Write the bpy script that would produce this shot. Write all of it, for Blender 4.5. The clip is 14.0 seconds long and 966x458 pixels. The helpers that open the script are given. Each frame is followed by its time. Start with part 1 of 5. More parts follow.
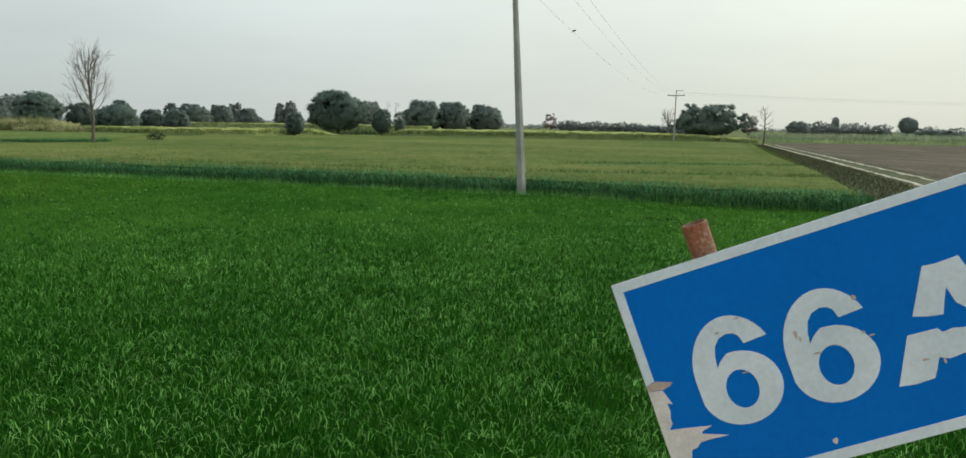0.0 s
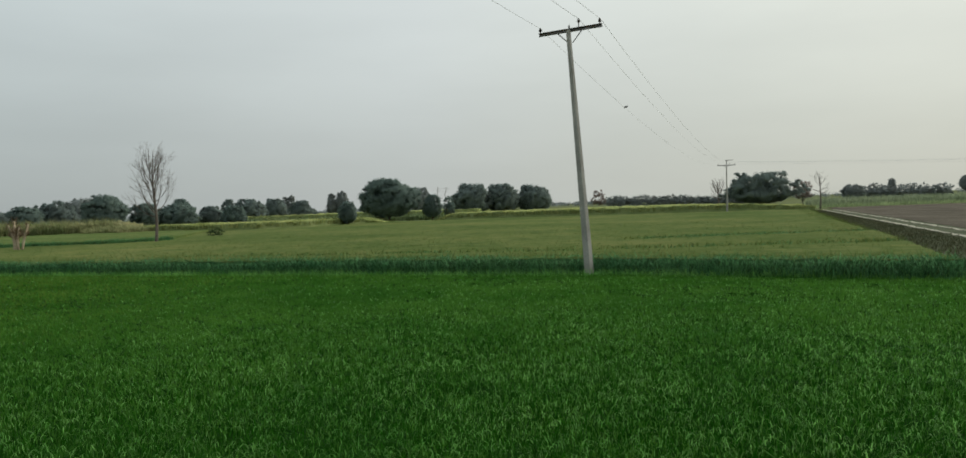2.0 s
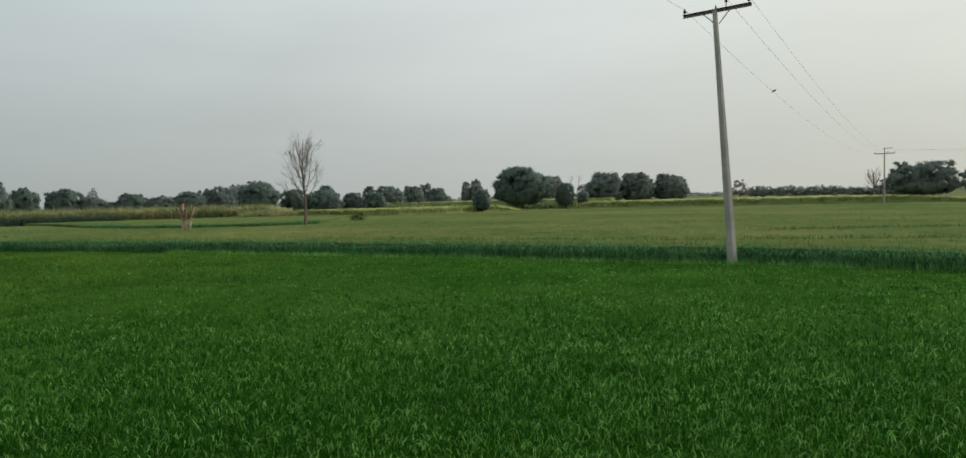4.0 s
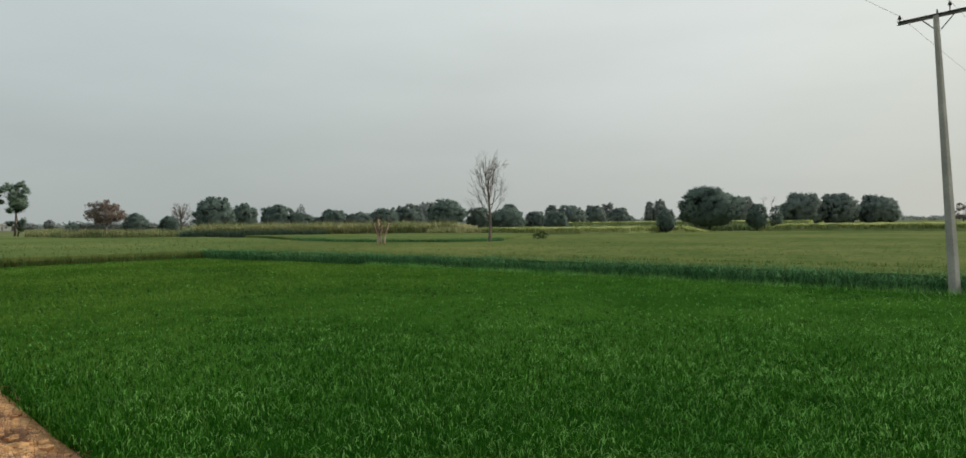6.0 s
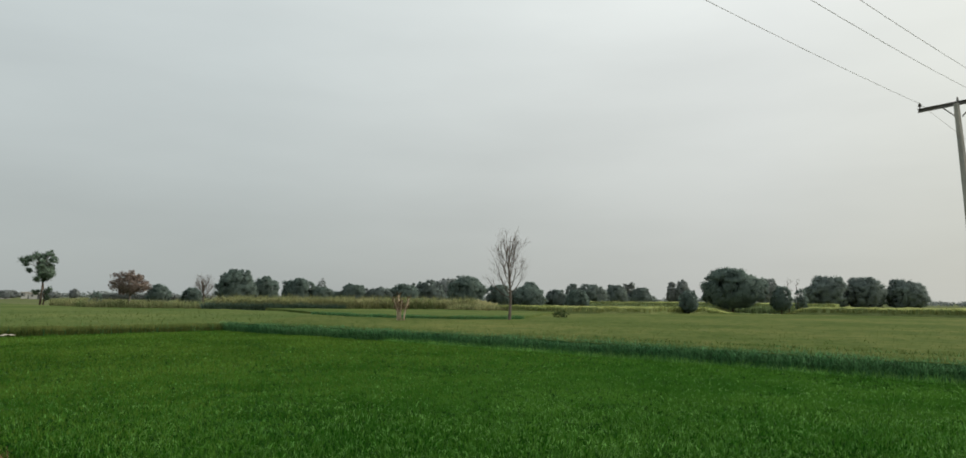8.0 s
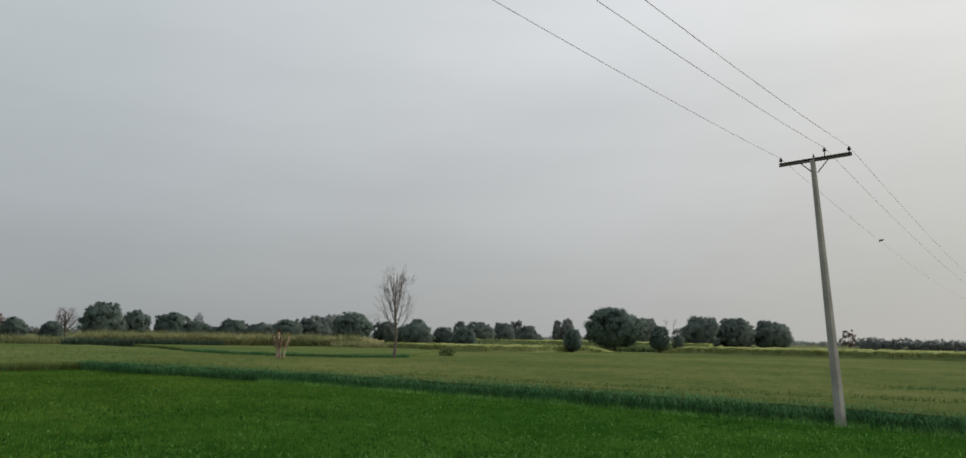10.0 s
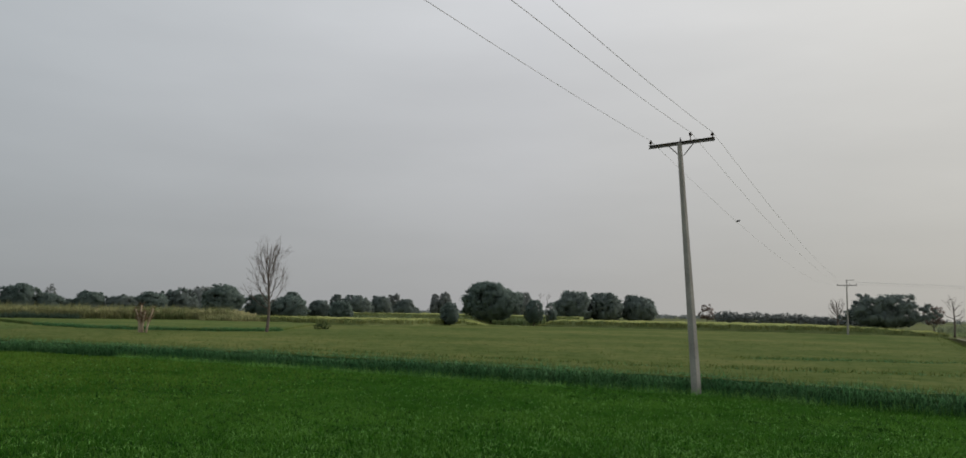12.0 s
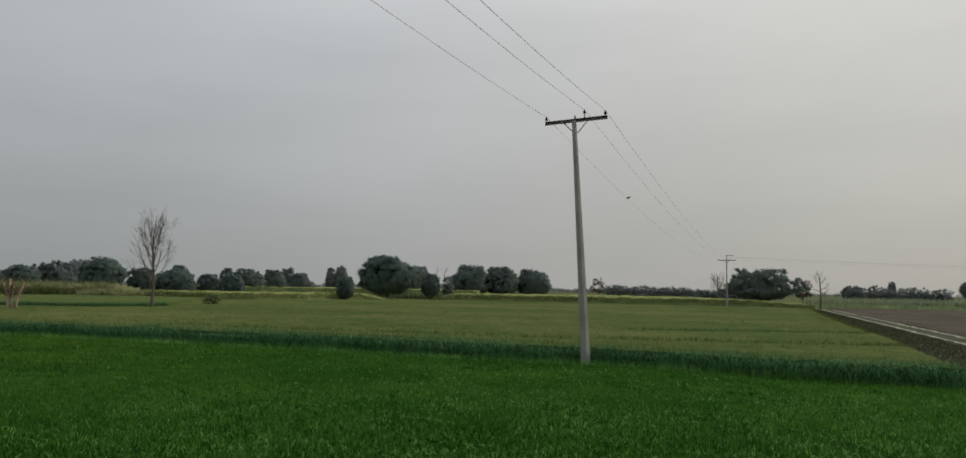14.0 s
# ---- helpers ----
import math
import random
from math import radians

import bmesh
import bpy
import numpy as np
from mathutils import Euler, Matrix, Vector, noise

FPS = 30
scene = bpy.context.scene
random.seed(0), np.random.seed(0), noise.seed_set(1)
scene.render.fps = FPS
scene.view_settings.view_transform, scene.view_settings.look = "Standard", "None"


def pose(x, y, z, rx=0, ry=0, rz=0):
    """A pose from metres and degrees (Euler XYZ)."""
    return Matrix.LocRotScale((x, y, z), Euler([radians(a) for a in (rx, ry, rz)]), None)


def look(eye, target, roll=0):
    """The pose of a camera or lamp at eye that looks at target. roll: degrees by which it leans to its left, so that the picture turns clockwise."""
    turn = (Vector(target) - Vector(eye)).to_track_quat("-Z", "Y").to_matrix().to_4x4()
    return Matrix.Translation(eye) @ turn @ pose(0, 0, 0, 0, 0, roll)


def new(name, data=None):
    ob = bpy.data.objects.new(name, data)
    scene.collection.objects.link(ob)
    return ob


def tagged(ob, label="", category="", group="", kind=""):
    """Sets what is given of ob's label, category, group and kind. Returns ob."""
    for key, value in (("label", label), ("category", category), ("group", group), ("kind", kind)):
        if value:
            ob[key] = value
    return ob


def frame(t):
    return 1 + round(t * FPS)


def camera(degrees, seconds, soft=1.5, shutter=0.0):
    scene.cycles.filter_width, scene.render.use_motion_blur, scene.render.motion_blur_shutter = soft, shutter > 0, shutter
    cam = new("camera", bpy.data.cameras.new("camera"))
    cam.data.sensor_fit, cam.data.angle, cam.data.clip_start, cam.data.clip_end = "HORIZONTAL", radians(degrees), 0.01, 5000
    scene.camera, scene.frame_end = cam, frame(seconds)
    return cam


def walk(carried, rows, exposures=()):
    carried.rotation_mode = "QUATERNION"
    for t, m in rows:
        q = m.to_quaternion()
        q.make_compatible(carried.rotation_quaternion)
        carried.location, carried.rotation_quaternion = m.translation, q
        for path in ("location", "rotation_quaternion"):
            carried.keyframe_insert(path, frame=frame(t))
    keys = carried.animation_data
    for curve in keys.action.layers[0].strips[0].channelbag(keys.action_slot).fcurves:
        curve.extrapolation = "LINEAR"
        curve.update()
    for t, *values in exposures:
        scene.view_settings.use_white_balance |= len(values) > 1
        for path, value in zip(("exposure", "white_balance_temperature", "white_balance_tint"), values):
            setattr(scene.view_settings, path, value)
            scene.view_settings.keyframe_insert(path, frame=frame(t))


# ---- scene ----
# ---------------- camera and walk ----------------
cam = camera(65.34, 14.0, soft=1.55)
PATH = [
    (0.00, 0.549, -0.685, 2.546, 0.57, -7.87, -0.95),
    (0.30, 0.452, -0.591, 2.561, 3.47, -7.59, -0.22),
    (0.50, 0.387, -0.528, 2.571, 5.18, -5.69, -0.06),
    (0.70, 0.332, -0.451, 2.580, 6.92, -4.60, 0.60),
    (0.80, 0.304, -0.412, 2.584, 7.05, -4.39, 1.18),
    (1.00, 0.248, -0.335, 2.593, 9.95, -2.47, 1.15),
    (1.20, 0.200, -0.281, 2.589, 8.85, -3.30, 0.55),
    (1.50, 0.127, -0.200, 2.584, 8.40, -3.77, 0.12),
    (1.70, 0.072, -0.168, 2.586, 4.65, -2.97, 0.20),
    (2.00, -0.011, -0.122, 2.588, 4.08, -1.74, 2.00),
    (2.20, -0.019, -0.141, 2.581, 2.68, -2.11, 1.38),
    (2.50, -0.032, -0.170, 2.571, 4.12, -2.77, 0.11),
    (2.70, -0.045, -0.176, 2.571, 6.11, -2.71, -0.63),
    (3.00, -0.063, -0.186, 2.572, 8.57, -2.90, -0.32),
    (3.20, -0.089, -0.196, 2.557, 9.96, -2.87, 0.09),
    (5.30, -0.243, -0.368, 2.430, 21.84, -0.90, 0.82),
    (5.50, -0.248, -0.384, 2.433, 23.55, -0.70, 0.35),
    (5.70, -0.240, -0.408, 2.435, 24.68, -0.48, 0.31),
    (6.00, -0.229, -0.443, 2.439, 27.82, -0.57, 0.55),
    (6.20, -0.229, -0.459, 2.440, 29.88, -0.55, 0.34),
    (6.50, -0.229, -0.482, 2.441, 32.26, -0.67, 0.44),
    (6.80, -0.229, -0.493, 2.437, 33.33, -0.45, 0.38),
    (7.00, -0.228, -0.500, 2.435, 33.09, -0.38, 0.33),
    (7.30, -0.215, -0.489, 2.437, 32.07, 0.32, 0.09),
    (7.50, -0.206, -0.481, 2.439, 31.04, 2.15, 0.04),
    (7.70, -0.213, -0.469, 2.452, 30.27, 3.76, -0.24),
    (9.80, -0.073, -0.027, 2.631, 22.64, 8.22, -1.03),
    (10.00, -0.070, -0.003, 2.638, 20.99, 8.14, -1.02),
    (10.50, -0.073, -0.010, 2.652, 18.13, 7.62, -0.98),
    (11.00, -0.062, 0.012, 2.650, 15.65, 7.48, -1.10),
    (11.50, -0.067, 0.038, 2.657, 13.78, 6.86, -1.14),
    (12.00, -0.041, 0.042, 2.649, 11.78, 6.31, -1.10),
    (12.50, -0.032, 0.058, 2.651, 9.39, 5.64, -1.09),
    (13.00, -0.022, 0.015, 2.652, 6.75, 5.42, -1.11),
    (13.50, -0.014, 0.014, 2.633, 5.01, 4.95, -1.17),
    (14.00, 0.000, 0.000, 2.620, 4.00, 4.49, -1.01),
]
EXPOSURES = [
    (0.0, 0.18, 6480, 4), (0.3, 0.13, 6500, 4), (0.5, 0.14, 6500, 5), (0.8, 0.00, 6500, 5), (1.0, -0.07, 6500, 6), (1.5, -0.07, 6500, 6), (2.0, -0.20, 6500, 6),
    (3.0, -0.17, 6550, 7), (5.5, -0.11, 6650, 7), (7.7, -0.10, 6750, 8), (9.8, -0.40, 6600, 13), (10.5, -0.36, 6600, 13), (11.5, -0.49, 6580, 15), (12.5, -0.58, 6580, 14), (14.0, -0.67, 6580, 13),
]
walk(cam, [(t, pose(x, y, z, 90 + pitch, roll, yaw)) for t, x, y, z, yaw, pitch, roll in PATH], EXPOSURES)

# ---------------- world and sun ----------------
SUN_AZ, SUN_EL = 57.0, 34.0      # degrees clockwise from +y, and above the horizon
sun_dir = Vector((math.sin(radians(SUN_AZ)) * math.cos(radians(SUN_EL)),
                  math.cos(radians(SUN_AZ)) * math.cos(radians(SUN_EL)), math.sin(radians(SUN_EL))))
world = bpy.data.worlds.new("hazy_sky")
scene.world = world
world.use_nodes = True
wn, wl = world.node_tree.nodes, world.node_tree.links
wn.clear()
w_out = wn.new("ShaderNodeOutputWorld")
w_sky = wn.new("ShaderNodeTexSky")
w_sky.sky_type = "NISHITA"
w_sky.sun_disc = False
w_sky.sun_elevation, w_sky.sun_rotation = radians(SUN_EL), radians(SUN_AZ)
w_sky.air_density, w_sky.dust_density, w_sky.ozone_density = 1.0, 1.0, 1.0
w_bg = wn.new("ShaderNodeBackground")
w_bg.inputs["Strength"].default_value = 0.10
# thick winter haze hides the sky low down: milky, brighter overhead, brighter and warmer towards the hidden sun
w_tc = wn.new("ShaderNodeTexCoord")
w_dot = wn.new("ShaderNodeVectorMath")
w_dot.operation = "DOT_PRODUCT"
w_dot.inputs[1].default_value = (math.sin(radians(SUN_AZ)), math.cos(radians(SUN_AZ)), 0.0)
wl.new(w_tc.outputs["Generated"], w_dot.inputs[0])
w_side = wn.new("ShaderNodeMapRange")
w_side.inputs["From Min"].default_value, w_side.inputs["From Max"].default_value = -1.0, 1.0
wl.new(w_dot.outputs["Value"], w_side.inputs["Value"])


def sky_ramp(stops, source):
    node = wn.new("ShaderNodeValToRGB")
    for k, (at_, rgb) in enumerate(stops):
        e = node.color_ramp.elements[k] if k < 2 else node.color_ramp.elements.new(at_)
        e.position, e.color = at_, (*rgb, 1)
    wl.new(source, node.inputs["Fac"])
    return node


w_ramp = sky_ramp(((0.0, (0.41, 0.46, 0.475)), (0.38, (0.45, 0.495, 0.505)), (0.70, (0.575, 0.60, 0.595)), (0.87, (0.650, 0.660, 0.610)), (1.0, (0.71, 0.705, 0.63))), w_side.outputs["Result"])
w_sep = wn.new("ShaderNodeSeparateXYZ")
wl.new(w_tc.outputs["Generated"], w_sep.inputs[0])
w_up = sky_ramp(((0.0, (0.90,) * 3), (0.10, (1.0,) * 3), (0.225, (1.29,) * 3), (0.36, (1.62,) * 3), (0.60, (1.90,) * 3), (1.0, (2.0,) * 3)), w_sep.outputs["Z"])
w_cloud = wn.new("ShaderNodeTexNoise")
w_cloud.inputs["Scale"].default_value, w_cloud.inputs["Detail"].default_value = 1.8, 5.0
w_map = wn.new("ShaderNodeMapping")
w_map.inputs["Scale"].default_value = (1.0, 1.0, 4.0)
wl.new(w_tc.outputs["Generated"], w_map.inputs["Vector"])
wl.new(w_map.outputs["Vector"], w_cloud.inputs["Vector"])
w_cr = wn.new("ShaderNodeMapRange")
w_cr.inputs["From Min"].default_value, w_cr.inputs["From Max"].default_value = 0.3, 0.7
w_cr.inputs["To Min"].default_value, w_cr.inputs["To Max"].default_value = 0.93, 1.07
wl.new(w_cloud.outputs["Fac"], w_cr.inputs["Value"])
w_gain = wn.new("ShaderNodeMath")
w_gain.operation = "MULTIPLY"
wl.new(w_cr.outputs["Result"], w_gain.inputs[0])
wl.new(w_up.outputs["Color"], w_gain.inputs[1])
w_mul = wn.new("ShaderNodeVectorMath")
w_mul.operation = "SCALE"
wl.new(w_ramp.outputs["Color"], w_mul.inputs[0])
wl.new(w_gain.outputs[0], w_mul.inputs["Scale"])
w_haze = wn.new("ShaderNodeBackground")
w_haze.inputs["Strength"].default_value = 1.05
wl.new(w_mul.outputs["Vector"], w_haze.inputs["Color"])
wl.new(w_sky.outputs["Color"], w_bg.inputs["Color"])
w_thick = wn.new("ShaderNodeMapRange")      # how much of the sky the haze hides
w_thick.inputs["To Min"].default_value, w_thick.inputs["To Max"].default_value = 0.97, 0.65
wl.new(w_sep.outputs["Z"], w_thick.inputs["Value"])
w_mix = wn.new("ShaderNodeMixShader")
wl.new(w_thick.outputs["Result"], w_mix.inputs["Fac"])
wl.new(w_bg.outputs["Background"], w_mix.inputs[1])
wl.new(w_haze.outputs["Background"], w_mix.inputs[2])
wl.new(w_mix.outputs["Shader"], w_out.inputs["Surface"])

sun = new("sun", bpy.data.lights.new("sun", "SUN"))
sun.data.energy, sun.data.angle, sun.data.color = 2.0, radians(14), (1.0, 0.94, 0.85)
sun.matrix_world = look(sun_dir * 50, (0, 0, 0))


# ---------------- materials ----------------
def material(name, a, b, scale=3.0, fine=40.0, rough=0.8, bump=0.3, bump_dist=0.02, island=0.0, through_light=0.0, metal=0.0, c=None, obj_random=0.0, stretch=(1, 1, 1), gloss=0.25, lo=0.36, hi=0.70):
    """Two-scale noise between colours a and b (and c), with fine relief; island: spread of brightness from piece to piece."""
    m = bpy.data.materials.new(name)
    m.use_nodes = True
    n, l = m.node_tree.nodes, m.node_tree.links
    n.clear()
    out = n.new("ShaderNodeOutputMaterial")
    bsdf = n.new("ShaderNodeBsdfPrincipled")
    bsdf.inputs["Roughness"].default_value, bsdf.inputs["Metallic"].default_value = rough, metal
    bsdf.inputs["Specular IOR Level"].default_value = gloss
    geo = n.new("ShaderNodeNewGeometry")
    mp = n.new("ShaderNodeMapping")
    mp.inputs["Scale"].default_value = stretch
    l.new(geo.outputs["Position"], mp.inputs["Vector"])
    n1, n2 = n.new("ShaderNodeTexNoise"), n.new("ShaderNodeTexNoise")
    n1.inputs["Scale"].default_value, n1.inputs["Detail"].default_value = scale, 5.0
    n2.inputs["Scale"].default_value, n2.inputs["Detail"].default_value = fine, 3.0
    for q in (n1, n2):
        l.new(mp.outputs["Vector"], q.inputs["Vector"])
    add = n.new("ShaderNodeMath")
    add.operation = "MULTIPLY_ADD"
    add.inputs[1].default_value = 0.45
    l.new(n2.outputs["Fac"], add.inputs[0])
    half = n.new("ShaderNodeMath")
    half.operation = "MULTIPLY"
    half.inputs[1].default_value = 0.6
    l.new(n1.outputs["Fac"], half.inputs[0])
    l.new(half.outputs[0], add.inputs[2])
    ramp = n.new("ShaderNodeValToRGB")
    ramp.color_ramp.elements[0].position, ramp.color_ramp.elements[0].color = lo, (*a, 1)
    ramp.color_ramp.elements[1].position, ramp.color_ramp.elements[1].color = hi, (*b, 1)
    if c:
        ramp.color_ramp.elements.new((lo + hi) / 2).color = (*c, 1)
    l.new(add.outputs[0], ramp.inputs["Fac"])
    colour = ramp.outputs["Color"]
    if island or obj_random:
        mr = n.new("ShaderNodeMapRange")
        spread = island or obj_random
        mr.inputs["To Min"].default_value, mr.inputs["To Max"].default_value = 1 - spread, 1 + spread
        if island:
            l.new(geo.outputs["Random Per Island"], mr.inputs["Value"])
        else:
            oi = n.new("ShaderNodeObjectInfo")
            l.new(oi.outputs["Random"], mr.inputs["Value"])
        sc = n.new("ShaderNodeVectorMath")
        sc.operation = "SCALE"
        l.new(colour, sc.inputs[0])
        l.new(mr.outputs["Result"], sc.inputs["Scale"])
        colour = sc.outputs["Vector"]
    l.new(colour, bsdf.inputs["Base Color"])
    if bump:
        bp = n.new("ShaderNodeBump")
        bp.inputs["Strength"].default_value, bp.inputs["Distance"].default_value = bump, bump_dist
        l.new(add.outputs[0], bp.inputs["Height"])
        l.new(bp.outputs["Normal"], bsdf.inputs["Normal"])
    if through_light:
        tl = n.new("ShaderNodeBsdfTranslucent")
        l.new(colour, tl.inputs["Color"])
        mx = n.new("ShaderNodeMixShader")
        mx.inputs["Fac"].default_value = through_light
        l.new(bsdf.outputs["BSDF"], mx.inputs[1])
        l.new(tl.outputs["BSDF"], mx.inputs[2])
        l.new(mx.outputs["Shader"], out.inputs["Surface"])
    else:
        l.new(bsdf.outputs["BSDF"], out.inputs["Surface"])
    return m


# shade between the blades is put into this dark body green
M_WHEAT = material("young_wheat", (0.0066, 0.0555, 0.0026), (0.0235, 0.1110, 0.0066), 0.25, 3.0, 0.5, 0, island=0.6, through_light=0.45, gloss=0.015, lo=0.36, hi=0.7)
# top leaves: the light they catch is put into a paler colour
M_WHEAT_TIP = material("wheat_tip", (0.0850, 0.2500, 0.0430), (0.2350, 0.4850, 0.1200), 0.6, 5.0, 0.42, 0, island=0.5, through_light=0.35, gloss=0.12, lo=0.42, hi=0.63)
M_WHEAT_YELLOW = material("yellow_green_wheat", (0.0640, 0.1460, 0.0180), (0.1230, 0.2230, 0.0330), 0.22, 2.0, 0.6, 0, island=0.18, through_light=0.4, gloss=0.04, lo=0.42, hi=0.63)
# lighter, yellower copy for farther wheat; distance shading is put into its colour
M_WHEAT_FAR = material("far_toned_wheat", (0.0430, 0.1490, 0.0165), (0.0900, 0.2270, 0.0310), 0.22, 2.0, 0.6, 0, island=0.18, through_light=0.4, gloss=0.04, lo=0.42, hi=0.63)
# bed colour darkened for the shade in the gaps above it
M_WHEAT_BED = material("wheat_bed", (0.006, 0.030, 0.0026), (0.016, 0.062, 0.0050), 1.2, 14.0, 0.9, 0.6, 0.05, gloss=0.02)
M_TALL = material("tall_wheat", (0.046, 0.150, 0.060), (0.118, 0.255, 0.100), 0.18, 2.0, 0.5, 0, island=0.65, through_light=0.25, gloss=0.06)
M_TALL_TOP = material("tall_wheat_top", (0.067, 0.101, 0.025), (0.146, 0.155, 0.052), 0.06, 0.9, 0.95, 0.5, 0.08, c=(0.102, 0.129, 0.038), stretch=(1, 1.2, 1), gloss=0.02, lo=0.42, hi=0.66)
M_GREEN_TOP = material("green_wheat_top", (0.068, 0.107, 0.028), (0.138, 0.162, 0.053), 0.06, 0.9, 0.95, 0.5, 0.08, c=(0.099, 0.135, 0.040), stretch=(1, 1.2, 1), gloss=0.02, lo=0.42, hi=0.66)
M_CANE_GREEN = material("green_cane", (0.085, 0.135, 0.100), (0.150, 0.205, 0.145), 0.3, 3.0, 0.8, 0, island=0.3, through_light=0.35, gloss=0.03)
# green stalks, with the shade of the standing side put into the colour
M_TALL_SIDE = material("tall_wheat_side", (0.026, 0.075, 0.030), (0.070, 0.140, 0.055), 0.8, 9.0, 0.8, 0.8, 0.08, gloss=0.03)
M_TALL_EAR = material("wheat_ear", (0.074, 0.119, 0.031), (0.132, 0.160, 0.050), 0.06, 2.0, 0.8, 0, island=0.25, through_light=0.5, gloss=0.02)
M_MUSTARD = material("mustard_crop", (0.20, 0.245, 0.085), (0.38, 0.375, 0.150), 0.3, 2.5, 0.9, 0.2, 0.05, c=(0.28, 0.305, 0.11), gloss=0.02)
# stalk green darkened: shade on the strip's face is put into the colour
M_MUSTARD_SIDE = material("mustard_shaded_stalks", (0.165, 0.215, 0.080), (0.28, 0.315, 0.135), 0.5, 5.0, 0.9, 0.9, 0.15, gloss=0.02)
M_CANE = material("dry_cane", (0.165, 0.176, 0.0825), (0.341, 0.3025, 0.1705), 0.16, 3.0, 0.9, 0.9, 0.2, c=(0.242, 0.231, 0.121), gloss=0.02)
M_CANE_BLADE = material("cane_leaf", (0.165, 0.215, 0.088), (0.39, 0.365, 0.19), 0.12, 1.5, 0.7, 0, island=0.35, through_light=0.4, gloss=0.05)
M_MUSTARD_BLADE = material("mustard_stem", (0.20, 0.25, 0.080), (0.42, 0.42, 0.165), 0.2, 1.5, 0.7, 0, island=0.3, through_light=0.45, gloss=0.05)
# reed green made paler and bluer, with haze put into the colour
M_HEDGE = material("grey_reed", (0.20, 0.255, 0.155), (0.35, 0.395, 0.255), 0.2, 2.0, 0.85, 0, island=0.25, through_light=0.4, gloss=0.03)
M_STRIP = material("pale_strip", (0.23, 0.30, 0.15), (0.36, 0.43, 0.22), 0.2, 2.0, 0.85, 0, island=0.25, through_light=0.4, gloss=0.03)
M_GROUND = material("ground", (0.085, 0.11, 0.045), (0.16, 0.17, 0.075), 0.02, 0.6, 0.95, 0.6, 0.1, gloss=0.02)
M_PLOUGH = material("ploughed_soil", (0.068, 0.059, 0.045), (0.126, 0.109, 0.083), 0.25, 5.0, 0.95, 0.9, 0.08, stretch=(1, 0.35, 1), gloss=0.02, lo=0.42, hi=0.63)
M_VERGE = material("rough_verge", (0.060, 0.072, 0.042), (0.112, 0.120, 0.074), 0.5, 6.0, 0.95, 0.4, 0.05, gloss=0.02)
M_DUST = material("pale_dust", (0.34, 0.315, 0.25), (0.56, 0.52, 0.42), 0.7, 12.0, 0.95, 0.5, 0.02, gloss=0.02)
M_BANK = material("sandy_bank", (0.30, 0.155, 0.064), (0.66, 0.39, 0.195), 1.6, 12.0, 0.95, 1.0, 0.10, c=(0.48, 0.27, 0.125), gloss=0.03, lo=0.42, hi=0.63)
M_CLOD = material("soil_clod", (0.29, 0.155, 0.068), (0.62, 0.37, 0.185), 5.0, 40.0, 0.95, 0.6, 0.01, obj_random=0.25, gloss=0.03)
M_STRAW = material("straw", (0.30, 0.215, 0.12), (0.52, 0.41, 0.26), 8.0, 60.0, 0.8, 0.2, 0.003, island=0.25)
M_BRUSH = material("dead_brush", (0.165, 0.095, 0.062), (0.30, 0.185, 0.12), 2.0, 20.0, 0.9, 0.0, island=0.3)
# distance haze is put into these two paler, greyer leaf colours
M_LEAF = material("haze_toned_mango_leaf", (0.150, 0.205, 0.180), (0.200, 0.262, 0.228), 0.5, 2.0, 0.55, 0, island=0.10, through_light=0.5, gloss=0.02)
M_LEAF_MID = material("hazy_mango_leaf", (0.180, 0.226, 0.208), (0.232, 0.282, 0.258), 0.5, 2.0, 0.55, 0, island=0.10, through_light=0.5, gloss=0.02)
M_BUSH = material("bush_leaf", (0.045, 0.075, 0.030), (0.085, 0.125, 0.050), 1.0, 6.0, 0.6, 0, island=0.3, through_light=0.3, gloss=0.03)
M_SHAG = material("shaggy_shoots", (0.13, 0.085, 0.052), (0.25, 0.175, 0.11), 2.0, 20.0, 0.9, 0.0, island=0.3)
# farther trees: more haze put into the leaf colour
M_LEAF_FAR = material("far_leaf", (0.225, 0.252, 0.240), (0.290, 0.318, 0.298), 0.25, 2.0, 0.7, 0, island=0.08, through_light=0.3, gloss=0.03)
M_LEAF_BROWN = material("brown_leaf", (0.195, 0.1562, 0.1334), (0.2795, 0.222, 0.1886), 0.4, 2.0, 0.7, 0, island=0.35, through_light=0.2, gloss=0.05)
M_LEAF_EUC = material("grey_leaf", (0.085, 0.130, 0.092), (0.170, 0.235, 0.170), 0.4, 2.0, 0.6, 0, island=0.35, through_light=0.2, gloss=0.10)
M_BARK = material("bark", (0.075, 0.055, 0.040), (0.18, 0.14, 0.105), 1.5, 14.0, 0.9, 0.6, 0.03)
M_TWIG = material("bare_twig", (0.082, 0.066, 0.054), (0.160, 0.132, 0.110), 1.0, 8.0, 0.9, 0.2, 0.01)
M_STUMP = material("pale_stump_wood", (0.26, 0.19, 0.125), (0.62, 0.52, 0.38), 1.4, 12.0, 0.9, 0.7, 0.04)
M_CONCRETE = material("pole_concrete", (0.21, 0.203, 0.182), (0.41, 0.395, 0.355), 1.2, 30.0, 0.85, 0.3, 0.01)
